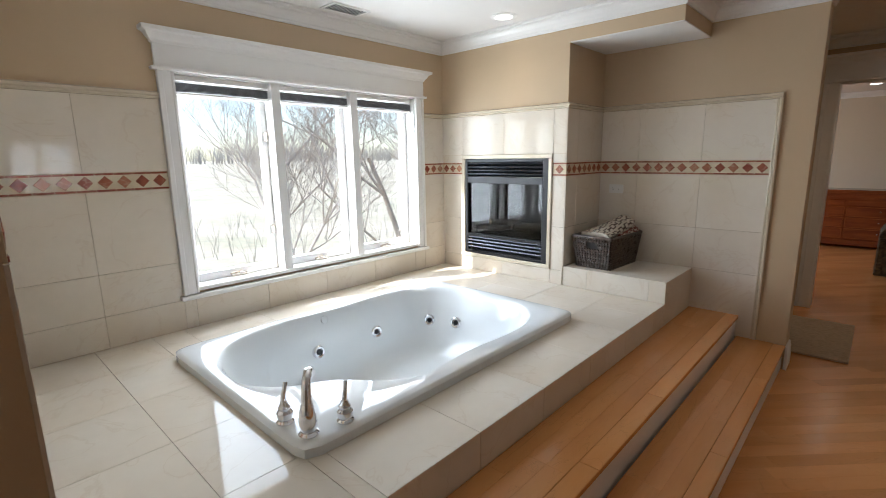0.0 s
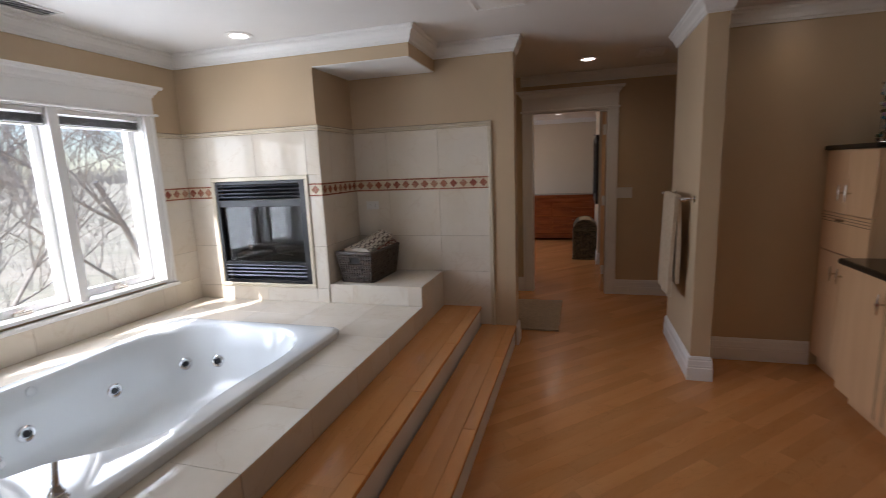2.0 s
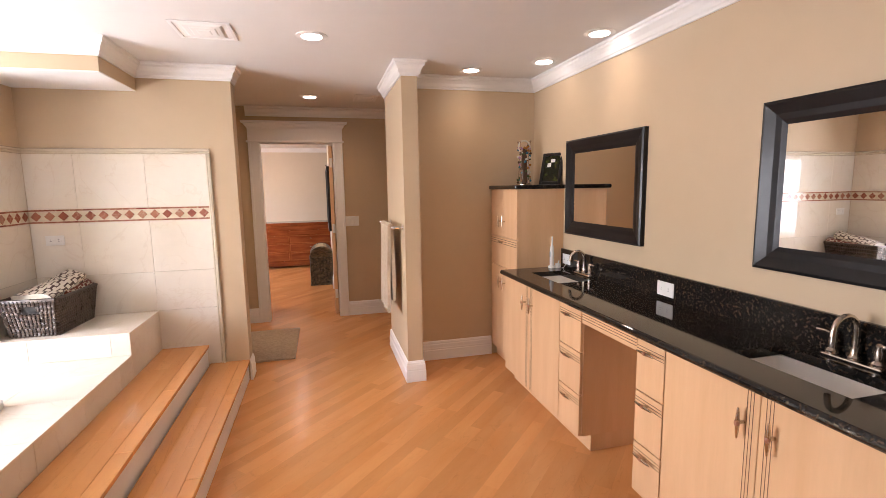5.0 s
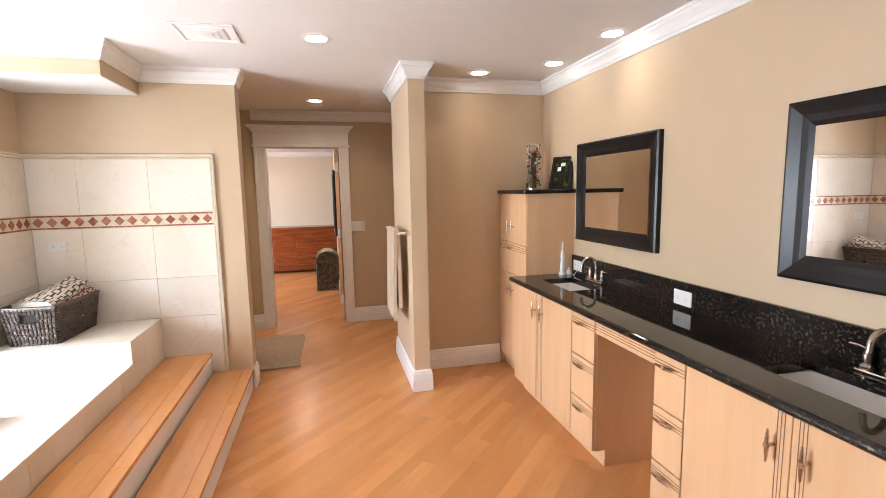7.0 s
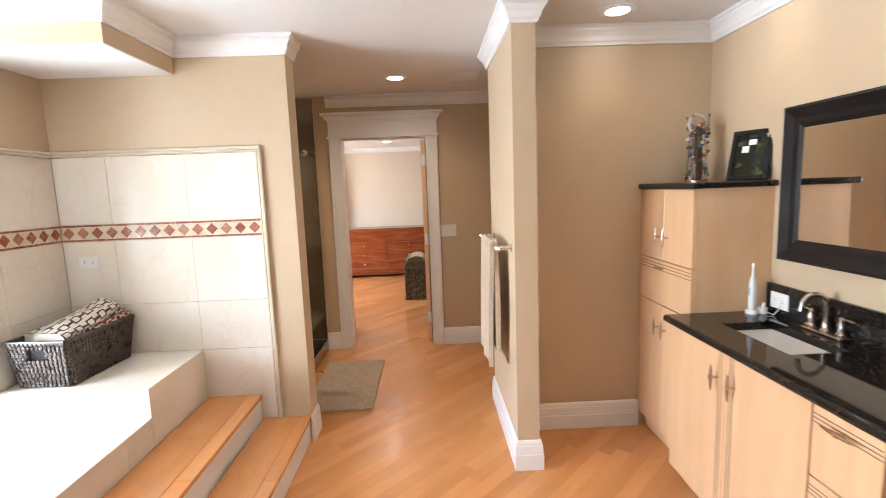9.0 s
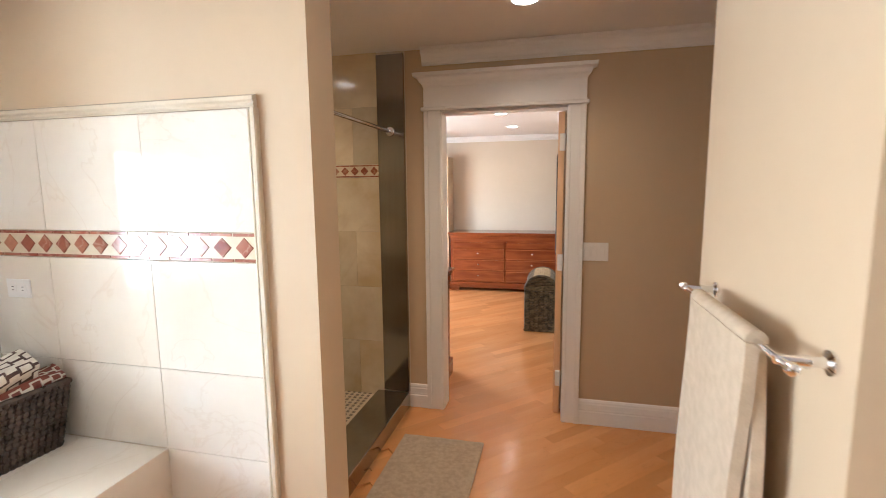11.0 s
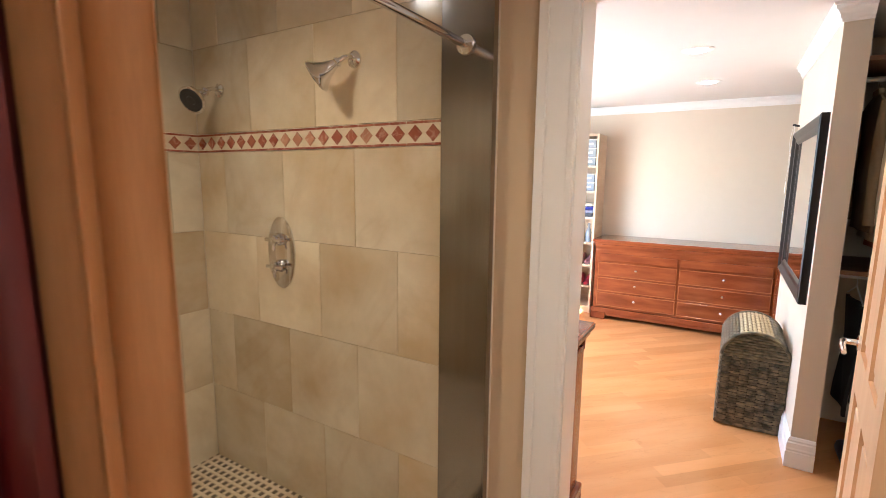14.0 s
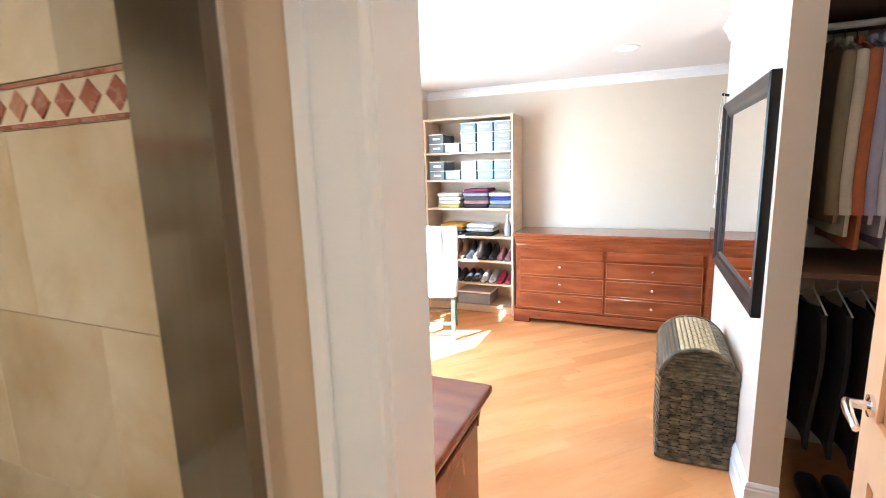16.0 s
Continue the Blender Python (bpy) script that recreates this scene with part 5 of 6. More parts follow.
part("pin", cyl(bmesh.new(), (0, 0, 0.003), (0, -0.012, 0.055), 0.006), PLASTIC, pk)
part("cable", tube(bmesh.new(), [(0.01, -0.02, 0.01), (0.02, -0.05, 0.004), (0.035, -0.06, 0.03), (0.05, -0.05, 0.06)], 0.0025, 6), PLASTIC, pk)
sb = thing("soap_bottle", "clear soap bottle with a pump", "bottle", (2.62, 1.70, CT1))
part("body", lathe(bmesh.new(), [(0.03, 0), (0.032, 0.01), (0.032, 0.11), (0.02, 0.135), (0.012, 0.14)], (0, 0, 0), 20), mat("pale_soap", (0.6, 0.62, 0.58), None, 0.1), sb, smooth=True)
part("pump", tube(bmesh.new(), [(0, 0, 0.138), (0, 0, 0.18), (-0.02, 0, 0.185), (-0.045, 0, 0.178)], 0.006, 10), CHROME, sb)

ornament = thing("beaded_ornament", "slim tower ornament of coloured glass beads and wire", "ornament", (2.52, 4.56, 1.538))
cols = [mat("bead_" + n_, c, None, 0.15, fine=0.1) for n_, c in (("green", (0.07, 0.09, 0.035)), ("violet", (0.35, 0.2, 0.32)), ("blue", (0.05, 0.16, 0.22)), ("amber", (0.35, 0.14, 0.03)), ("clear", (0.6, 0.58, 0.52)), ("brown", (0.09, 0.05, 0.03)))]
for i in range(4):
    a = i * 1.571 + 0.6
    x, y = 0.042 * math.cos(a), 0.042 * math.sin(a)
    part("wire_leg", tube(bmesh.new(), [(x * 1.2, y * 1.2, 0), (x, y, 0.12), (x * 0.9, y * 0.9, 0.22), (x * 1.25, y * 1.25, 0.31)], 0.003, 8), NICKEL, ornament)
    part("finial", lathe(bmesh.new(), [(0.002, -0.01), (0.008, 0), (0.002, 0.01)], (x * 1.25, y * 1.25, 0.315), 10), NICKEL, ornament)
ornament.matrix_basis = pose(2.52, 4.55, 1.538) @ Matrix.Diagonal((1.15, 1.15, 1.15, 1))
part("base", lathe(bmesh.new(), [(0.055, 0), (0.055, 0.008), (0.045, 0.012)], (0, 0, 0), 20), NICKEL, ornament)
part("bottle", lathe(bmesh.new(), [(0.02, 0.01), (0.026, 0.04), (0.024, 0.12), (0.022, 0.2), (0.012, 0.24), (0.01, 0.27)], (0, 0, 0), 18), cols[5], ornament, "dark glass bottle", True)
part("wire_loop", tube(bmesh.new(), [(0.045 * math.cos(a), 0.0, 0.28 + 0.045 * math.sin(a)) for a in [i * 6.283 / 20 for i in range(21)]], 0.006, 8), cols[4], ornament)
rg = random.Random(4)
for i in range(84):
    a, h = rg.uniform(0, 6.283), rg.uniform(0.012, 0.3)
    r = rg.uniform(0.016, 0.048)
    part("bead", lathe(bmesh.new(), [(0.003, -0.009), (0.010, -0.003), (0.010, 0.003), (0.003, 0.009)], (r * math.cos(a), r * math.sin(a), h), 8, (rg.random(), rg.random(), 1)), cols[i % 6], ornament, smooth=True)

pf = thing("picture_frame", "small black photo frame leaning against the wall", "picture frame", (2.60, 4.33, 1.538))
pf.matrix_basis = Matrix.Translation((2.615, 4.265, 1.538)) @ Matrix.Rotation(radians(-62), 4, "Z") @ Matrix.Rotation(radians(-14), 4, "X") @ Matrix.Diagonal((1.1, 1.1, 1.1, 1))
bm = bmesh.new()
for b in ((-0.09, -0.068, 0, 0.235), (0.068, 0.09, 0, 0.235), (-0.068, 0.068, 0, 0.022), (-0.068, 0.068, 0.213, 0.235)):
    box(bm, b[0], b[1], -0.012, 0.006, b[2], b[3], 0.003, 1)
part("frame", bm, FRAME, pf)
part("picture", B(-0.068, 0.068, -0.004, 0.0, 0.022, 0.213), mat("dark_green_print", (0.012, 0.014, 0.008), (0.10, 0.11, 0.025), 0.15, scale=14, contrast=(0.54, 0.66)), pf, "dark print with yellow-green leaves")
part("patch", B(-0.04, -0.01, -0.0055, -0.004, 0.13, 0.16), PLASTIC, pf, "pale patch")
part("patch", B(-0.015, 0.02, -0.0055, -0.004, 0.165, 0.19), PLASTIC, pf, "pale patch")


# ---- dressing room ----
def dresser(at, rz, w, d, h, cols_, label):
    c = thing("dresser", label, "dresser", at, rz)
    body0 = 0.13
    part("carcass", B(0.02, w - 0.02, 0.012, d, body0, h - 0.10, 0.004, 1), CHERRY, c)
    bm = bmesh.new()
    box(bm, -0.015, w + 0.015, -0.03, d, h - 0.028, h, 0.009, 3)
    box(bm, 0.0, w, -0.012, d, h - 0.055, h - 0.028, 0.008, 2)
    part("top", bm, CHERRY, c, "polished cherry top with a molded edge")
    part("cornice", sweep(bmesh.new(), [(w - 0.018, 0.012), (0.018, 0.012)][::-1][::-1], [(0, h - 0.12), (0.004, h - 0.12), (0.010, h - 0.10), (0.022, h - 0.08), (0.026, h - 0.055), (0, h - 0.055)]), CHERRY, c)
    part("plinth", B(0.0, w, -0.012, d, 0.075, body0, 0.008, 2), CHERRY, c)
    for x0, x1 in ((0.0, 0.16), (w - 0.16, w)):
        bm = B(x0, x1, -0.012, 0.03, 0.0, 0.075, 0.006, 2)
        box(bm, x0 if x0 == 0 else x1 - 0.04, 0.04 if x0 == 0 else x1, 0.03, d, 0.0, 0.075)
        part("bracket_foot", bm, CHERRY, c)
    part("skirt", B(0.16, w - 0.16, 0.0, 0.02, 0.045, 0.075), CHERRY, c)
    cw = (w - 0.10) / cols_
    rows = [(body0 + 0.03, 0.155), (body0 + 0.195, 0.155), (body0 + 0.36, 0.155), (body0 + 0.52, 0.10)]
    s_ = (h - 0.12 - body0 - 0.03) / 0.60
    for k in range(cols_):
        for r_, (z, hh) in enumerate(rows):
            z0 = body0 + (z - body0) * s_
            dr_ = part("drawer", B(0.05 + k * cw + 0.016, 0.05 + (k + 1) * cw - 0.016, -0.004 if r_ < 3 else -0.012, 0.02, z0, z0 + hh * s_ - 0.02 * s_, 0.004, 1), CHERRY, c)
            if r_ < 3:
                xa, xb, zb = 0.05 + k * cw + 0.016, 0.05 + (k + 1) * cw - 0.016, z0 + hh * s_ - 0.02 * s_
                bead = bmesh.new()
                for b_ in ((xa - 0.007, xb + 0.007, z0 - 0.007, z0 + 0.002), (xa - 0.007, xb + 0.007, zb - 0.002, zb + 0.007), (xa - 0.007, xa + 0.002, z0 + 0.002, zb - 0.002), (xb - 0.002, xb + 0.007, z0 + 0.002, zb - 0.002)):
                    box(bead, b_[0], b_[1], -0.0065, 0.012, b_[2], b_[3], 0.003, 1)
                part("bead", bead, CHERRY_EDGE, dr_, "lighter cherry bead round the drawer")
                part("knob", lathe(bmesh.new(), [(0.006, 0), (0.005, 0.012), (0.012, 0.018), (0.012, 0.024), (0.005, 0.028)], (0.05 + (k + 0.5) * cw, -0.004, z0 + hh * s_ / 2), 14, (0, -1, 0)), NICKEL, dr_, "small nickel knob", True)
    return c


dresser((-0.655, 10.33, 0.001), 0, 1.70, 0.50, 0.888, 2, "long cherry dresser with eight drawers and molded top")
dresser((0.10, 7.14, 0.001), 180, 1.2, 0.50, 0.90, 2, "cherry dresser with a molded top against the wall")

hm = thing("rattan_hamper", "green-brown woven rattan hamper with an arched lid", "hamper", (0.79, 8.68, 0.001))
HW, HD, HH = 0.175, 0.27, 0.46
cbq = [(-HW + 0.005, -HD), (HW - 0.005, -HD), (HW - 0.005, HD), (-HW + 0.005, HD)]
bm = bmesh.new()
rg = random.Random(7)
for k in range(24):
    z = 0.03 + (HH - 0.04) * (k + 0.5) / 24
    for i in range(4):
        a, b = Vector(cbq[i]), Vector(cbq[(i + 1) % 4])
        L, d = (b - a).length, (b - a).normalized()
        nrm = Vector((d.y, -d.x))
        n_ = int(L / 0.045)
        for j in range(n_):
            o = 0.008 if (j + k) % 2 else 0.001
            c = a + d * L * (j + 0.5) / n_
            blob(bm, Matrix.Translation((c.x + nrm.x * o, c.y + nrm.y * o, z)) @ Matrix.Rotation(math.atan2(d.y, d.x), 4, "Z") @ Matrix.Diagonal((L / n_ * 0.62, 0.006, 0.0105, 1)))
part("weave", bm, RATTAN, hm, smooth=True)
part("lining", B(-HW + 0.006, HW - 0.006, -HD + 0.003, HD - 0.003, 0.02, HH), DARK, hm)
part("base_rim", tube(bmesh.new(), [(*p, 0.018) for p in cbq + [cbq[0]]], 0.016, 8), RATTAN, hm, smooth=True)
lid = bmesh.new()
AR = 12
for mt, a0, a1, nm in ((RATTAN, 0, 4, "lid"), (STRAW, 4, 8, "straw_panel"), (RATTAN, 8, 12, "lid")):
    lid = bmesh.new()
    for a in range(a0, a1):
        for q in range(2):
            t = math.pi * (a + 0.25 + q * 0.5) / AR
            x, z = -HW * math.cos(t), HH + 0.155 * math.sin(t)
            tilt = math.atan2(0.155 * math.cos(t), HW * math.sin(t))
            for j in range(16):
                y = -HD + 2 * HD * (j + 0.5) / 16
                o = 0.003 if (j + a * 2 + q) % 2 else 0
                blob(lid, Matrix.Translation((x, y, z + o)) @ Matrix.Rotation(-tilt, 4, "Y") @ Matrix.Diagonal((0.013, 0.021, 0.006, 1)))
    part(nm, lid, mt, hm, "natural straw woven strip" if mt is STRAW else "", True)
for s_ in (-1, 1):
    for k in range(9):
        hgt = 0.15 * (k + 0.5) / 9
        half = HW * math.sqrt(max(0.0, 1 - (hgt / 0.155) ** 2))
        part("strand", tube(bmesh.new(), [(-half, s_ * HD, HH + hgt), (half, s_ * HD, HH + hgt)], 0.0095, 6), RATTAN, hm, smooth=True)
    part("lid_rim", tube(bmesh.new(), [(-HW * math.cos(math.pi * i / 16), s_ * (HD + 0.006), HH + 0.16 * math.sin(math.pi * i / 16)) for i in range(17)], 0.010, 8), RATTAN, hm, smooth=True)
part("waist_rim", tube(bmesh.new(), [(*p, HH) for p in cbq + [cbq[0]]], 0.010, 8), RATTAN, hm, smooth=True)

mm = plane((0.965, 0, 0), (0, -1, 0), (0, 0, 1))
framed_mirror(mm @ Matrix.Translation((-9.36, 0.885, 0)), 1.22, 0.985, 0.085, "large wall mirror in a black molded frame", 0.035)
tg = thing("ribbon_tags", "white ribbons and paper tags hanging from a dark peg", "hanging", (0.955, 9.45, 1.93))
part("peg", cyl(bmesh.new(), (0.012, 0, 0), (-0.03, 0, 0.01), 0.008), FRAME, tg)
for k, (dy, L) in enumerate(((-0.02, 0.5), (0.012, 0.62), (0.03, 0.4))):
    part("ribbon", cloth(bmesh.new(), lambda u, v: (-0.02 - 0.004 * k + 0.006 * math.sin(9 * v + k), dy + 0.014 * u + 0.01 * math.sin(5 * v), 0.01 - L * v), 2, 14, 0.001), PLASTIC, tg)
    part("tag", B(-0.026 - 0.003 * k, -0.024 - 0.003 * k, dy - 0.015, dy + 0.035, -L - 0.09, -L), PLASTIC, tg)

# bookcase with boxes, folded clothes and shoes
BX0, BX1, BY0, BY1, BH = -1.66, -0.70, 10.48, 10.86, 2.03
bc = thing("bookcase", "tall pale maple open bookcase full of boxes and clothes", "bookcase", (0, 0, 0))
PALE = mat("pale_maple_board", (0.66, 0.50, 0.34), (0.60, 0.44, 0.28), 0.4, scale=3, stretch=(1, 1, 6), fine=0.1)
for x0, x1 in ((BX0, BX0 + 0.022), (BX1 - 0.022, BX1)):
    part("side", B(x0, x1, BY0, BY1, 0.001, BH), PALE, bc)
part("back", B(BX0 + 0.022, BX1 - 0.022, BY1 - 0.008, BY1, 0.06, BH - 0.02), PALE, bc)
SHELVES = [0.06, 0.30, 0.545, 0.80, 1.09, 1.385, 1.665, BH - 0.022]
for z in SHELVES:
    part("shelf", B(BX0 + 0.022, BX1 - 0.022, BY0 + 0.002, BY1 - 0.008, z, z + 0.02), PALE, bc)
part("kick", B(BX0 + 0.022, BX1 - 0.022, BY0 + 0.03, BY0 + 0.045, 0.001, 0.06), PALE, bc)
BOXM = [mat("clear_grey_box", (0.15, 0.17, 0.2), (0.22, 0.24, 0.26), 0.2), mat("teal_box", (0.14, 0.25, 0.25), (0.11, 0.2, 0.21), 0.2), mat("slate_box", (0.09, 0.10, 0.12), (0.13, 0.14, 0.16), 0.25), mat("pale_box", (0.27, 0.30, 0.32), (0.22, 0.24, 0.27), 0.2)]


def shoe_box(x, z, m, w=0.165, h=0.095):
    c = thing("shoe_box", "plastic shoe box with a white lid and label", "box", (x, BY0 + 0.02, z), group="shoe boxes")
    part("box_body", B(0, w, 0, 0.30, 0, h - 0.011, 0.004, 1), m, c)
    part("lid", B(-0.003, w + 0.003, -0.004, 0.304, h - 0.011, h, 0.003, 1), PLASTIC, c)
    part("label_bar", B(w * 0.28, w * 0.78, -0.002, 0, h * 0.36, h * 0.58), PLASTIC, c, "plain white label")


xs0 = BX1 - 0.022
for z, table in ((SHELVES[6] + 0.021, ((3, 3), (3, 3), (1, 3), (0, 1), (2, 2))), (SHELVES[5] + 0.021, ((3, 2), (1, 2), (3, 2), (2, 1), (2, 2)))):
    for k, (m_, n_) in enumerate(table):
        for j in range(n_):
            shoe_box(xs0 - 0.178 * (k + 1) + 0.002, z + j * 0.097, BOXM[(m_ + (j == 0 and k > 2) * 2) % 4] if m_ else BOXM[0])


def folded(x, w, z, colours, label):
    for k, (cname, c_) in enumerate(colours):
        h = 0.04
        bm = B(0, w, 0, 0.27, 0, h - 0.002, 0.016, 3)
        for v in bm.verts:
            v.co.z = max(0, v.co.z + 0.004 * math.sin(9 * v.co.x / w + k) * (v.co.z > 0.01))
        t = solid("folded_garment", bm, mat("cloth_" + cname, c_, tuple(q * 0.75 for q in c_), 0.9, scale=14, fine=0.3, bump=0.3, bump_scale=200), f"folded {cname} garment on a pale shelf", "clothes", group="folded clothes", smooth=True)
        t.matrix_basis = pose(x + 0.006 * ((k * 7) % 3 - 1), BY0 + 0.02 + 0.008 * ((k * 5) % 3), z + k * h)


Z4, Z3 = SHELVES[4] + 0.021, SHELVES[3] + 0.021
folded(-0.955, 0.22, Z4, (("grey", (0.12, 0.12, 0.13)), ("pale blue", (0.25, 0.30, 0.45)), ("royal blue", (0.03, 0.04, 0.28)), ("cream", (0.6, 0.55, 0.45))), "")
folded(-1.24, 0.27, Z4, (("black", (0.02, 0.015, 0.02)), ("rose", (0.35, 0.18, 0.15)), ("charcoal", (0.05, 0.055, 0.06)), ("lilac", (0.3, 0.28, 0.35)), ("plum", (0.16, 0.02, 0.06))), "")
folded(-1.53, 0.25, Z4, (("yellow", (0.6, 0.5, 0.15)), ("white", (0.7, 0.68, 0.62)), ("ivory", (0.68, 0.64, 0.55)), ("pale cream", (0.7, 0.64, 0.5))), "")
folded(-1.22, 0.30, Z3, (("dark navy", (0.015, 0.015, 0.02)), ("leaf patterned", (0.4, 0.42, 0.36)), ("soft white", (0.68, 0.62, 0.55))), "")
folded(-1.52, 0.26, Z3, (("black", (0.02, 0.02, 0.02)), ("speckled brown", (0.24, 0.2, 0.14)), ("mustard", (0.55, 0.3, 0.02))), "")


def shoe(x, z, c_, cname, tall=0.0, y=0.0):
    bm = bmesh.new()
    L = 0.24
    rings = []
    for k, (t, w, h) in enumerate(((0, 0.022, 0.03), (0.08, 0.035, 0.04), (0.3, 0.042, 0.05), (0.5, 0.036, 0.07), (0.7, 0.034, 0.085 + tall), (0.92, 0.034, 0.095 + tall), (1.0, 0.024, 0.09 + tall))):
        rings.append([bm.verts.new((w * math.cos(a), L * t, max(0, h * (0.5 + 0.62 * math.sin(a))))) for a in [i * 6.283 / 12 for i in range(12)]])
    for p, q in zip(rings, rings[1:]):
        for i in range(12):
            bm.faces.new((p[i], p[(i + 1) % 12], q[(i + 1) % 12], q[i]))
    bm.faces.new(rings[0][::-1])
    bm.faces.new(rings[-1])
    key = "shoe_" + cname
    m_ = bpy.data.materials.get(key) or mat(key, c_, tuple(q * 0.7 for q in c_), 0.4, scale=12, fine=0.3)
    t = thing("shoe", f"{cname} shoe on a pale shelf", "shoe", (x, BY0 + 0.03 + y, z), group="shoes on the shelves")
    part("upper", bm, m_, t, smooth=True)
    part("sole", B(-0.036, 0.036, 0.0, L, 0, 0.012, 0.005, 2), DARK, t)


SH2, SH1 = SHELVES[2] + 0.021, SHELVES[1] + 0.021
for k, (c_, nm, tl) in enumerate((((0.30, 0.12, 0.12), "dusty pink", 0), ((0.30, 0.12, 0.12), "dusty pink", 0), ((0.02, 0.02, 0.022), "black leather", 0.05), ((0.02, 0.02, 0.022), "black leather", 0.05), ((0.5, 0.48, 0.45), "white and black", 0.06),
                                  ((0.02, 0.02, 0.022), "black leather", 0.07), ((0.3, 0.18, 0.09), "tan suede", 0.08), ((0.3, 0.18, 0.09), "tan suede", 0.08), ((0.03, 0.025, 0.02), "dark brown", 0.06), ((0.03, 0.025, 0.02), "dark brown", 0.06))):
    shoe(BX1 - 0.07 - k * 0.086, SH2, c_, nm, tl)
for k, (c_, nm) in enumerate((((0.35, 0.02, 0.05), "red canvas"), ((0.35, 0.02, 0.05), "red canvas"), ((0.7, 0.68, 0.66), "white canvas"), ((0.7, 0.68, 0.66), "white canvas"), ((0.03, 0.03, 0.035), "black canvas"), ((0.03, 0.03, 0.035), "black canvas"), ((0.05, 0.05, 0.05), "grey canvas"), ((0.05, 0.05, 0.05), "grey canvas"))):
    shoe(BX1 - 0.07 - k * 0.09, SH1, c_, nm, 0.0)
bt = thing("spray_bottle", "clear bottle with a violet base", "bottle", (BX1 - 0.085, BY0 + 0.1, Z3))
part("body", lathe(bmesh.new(), [(0.035, 0), (0.035, 0.10), (0.02, 0.15), (0.012, 0.17), (0.016, 0.2), (0.01, 0.215)], (0, 0, 0), 18), BOXM[3], bt, smooth=True)
bn = thing("storage_bin", "clear low plastic bin with a white lid", "box", (BX1 - 0.62, BY0 + 0.02, SHELVES[0] + 0.021))
part("box_body", B(0, 0.36, 0, 0.32, 0, 0.12, 0.01, 2), BOXM[3], bn)
part("lid", B(-0.008, 0.368, -0.008, 0.328, 0.12, 0.14, 0.006, 2), PLASTIC, bn)

# chair with a white cover
ch = thing("side_chair", "dark wooden chair with a white fabric cover and blue throw", "chair", (-1.30, 9.75, 0.001), 20)
LEGM = mat("dark_green_wood", (0.05, 0.055, 0.04), (0.08, 0.08, 0.06), 0.5, fine=0.3)
WHITE_C = mat("white_upholstery", (0.72, 0.70, 0.66), (0.66, 0.64, 0.6), 0.9, scale=12, fine=0.15, bump=0.3, bump_scale=200)
for x, y in ((-0.22, -0.2), (0.22, -0.2), (-0.22, 0.2), (0.22, 0.2)):
    part("leg", B(x - 0.02, x + 0.02, y - 0.02, y + 0.02, 0, 0.42, 0.004, 1), LEGM, ch)
for y in (-0.2, 0.2):
    part("stretcher", B(-0.2, 0.2, y - 0.01, y + 0.01, 0.14, 0.17), LEGM, ch)
part("seat", B(-0.26, 0.26, -0.25, 0.25, 0.40, 0.50, 0.03, 3), WHITE_C, ch, "white padded seat", True)
bk_ = B(-0.26, 0.26, 0.19, 0.26, 0.48, 0.98, 0.025, 3)
bmesh.ops.rotate(bk_, cent=(0, 0.2, 0.5), matrix=Matrix.Rotation(radians(-8), 3, "X"), verts=bk_.verts)
part("backrest", bk_, WHITE_C, ch, "white padded backrest", True)
part("throw", cloth(bmesh.new(), lambda u, v: (-0.06 + 0.16 * u, 0.168 + 0.075 * v - 0.0, 0.56 + 0.42 * v), 8, 12, 0.012), mat("pale_blue_knit", (0.42, 0.58, 0.62), (0.36, 0.52, 0.56), 0.95, scale=30, fine=0.4, bump=0.8, bump_scale=120), ch, "pale blue knitted throw", True)

# leaning dark board beyond the mirror wall
lb = B(0.995, 1.02, 9.72, 10.2, 0.001, 1.0, 0.004, 1)
solid("leaning_panel", lb, CHERRY, "dark cherry panel standing beside the dresser", "panel")

# ---- closet ----
CLW = mat("dark_closet_wood", (0.20, 0.10, 0.05), (0.15, 0.07, 0.035), 0.5, scale=3, fine=0.2)
cl = thing("closet_fitting", "closet shelves with two hanging rods", "closet", (0, 0, 0), kind="structure")
for z in (1.055, 2.11):
    part("shelf", B(1.077, DX1 - 0.002, 8.2, 8.849, z, z + 0.022), CLW, cl)
for z in (1.02, 2.055):
    part("rod", cyl(bmesh.new(), (1.077, 8.42, z), (DX1 - 0.002, 8.42, z), 0.014), PLASTIC, cl, "white hanging rod")


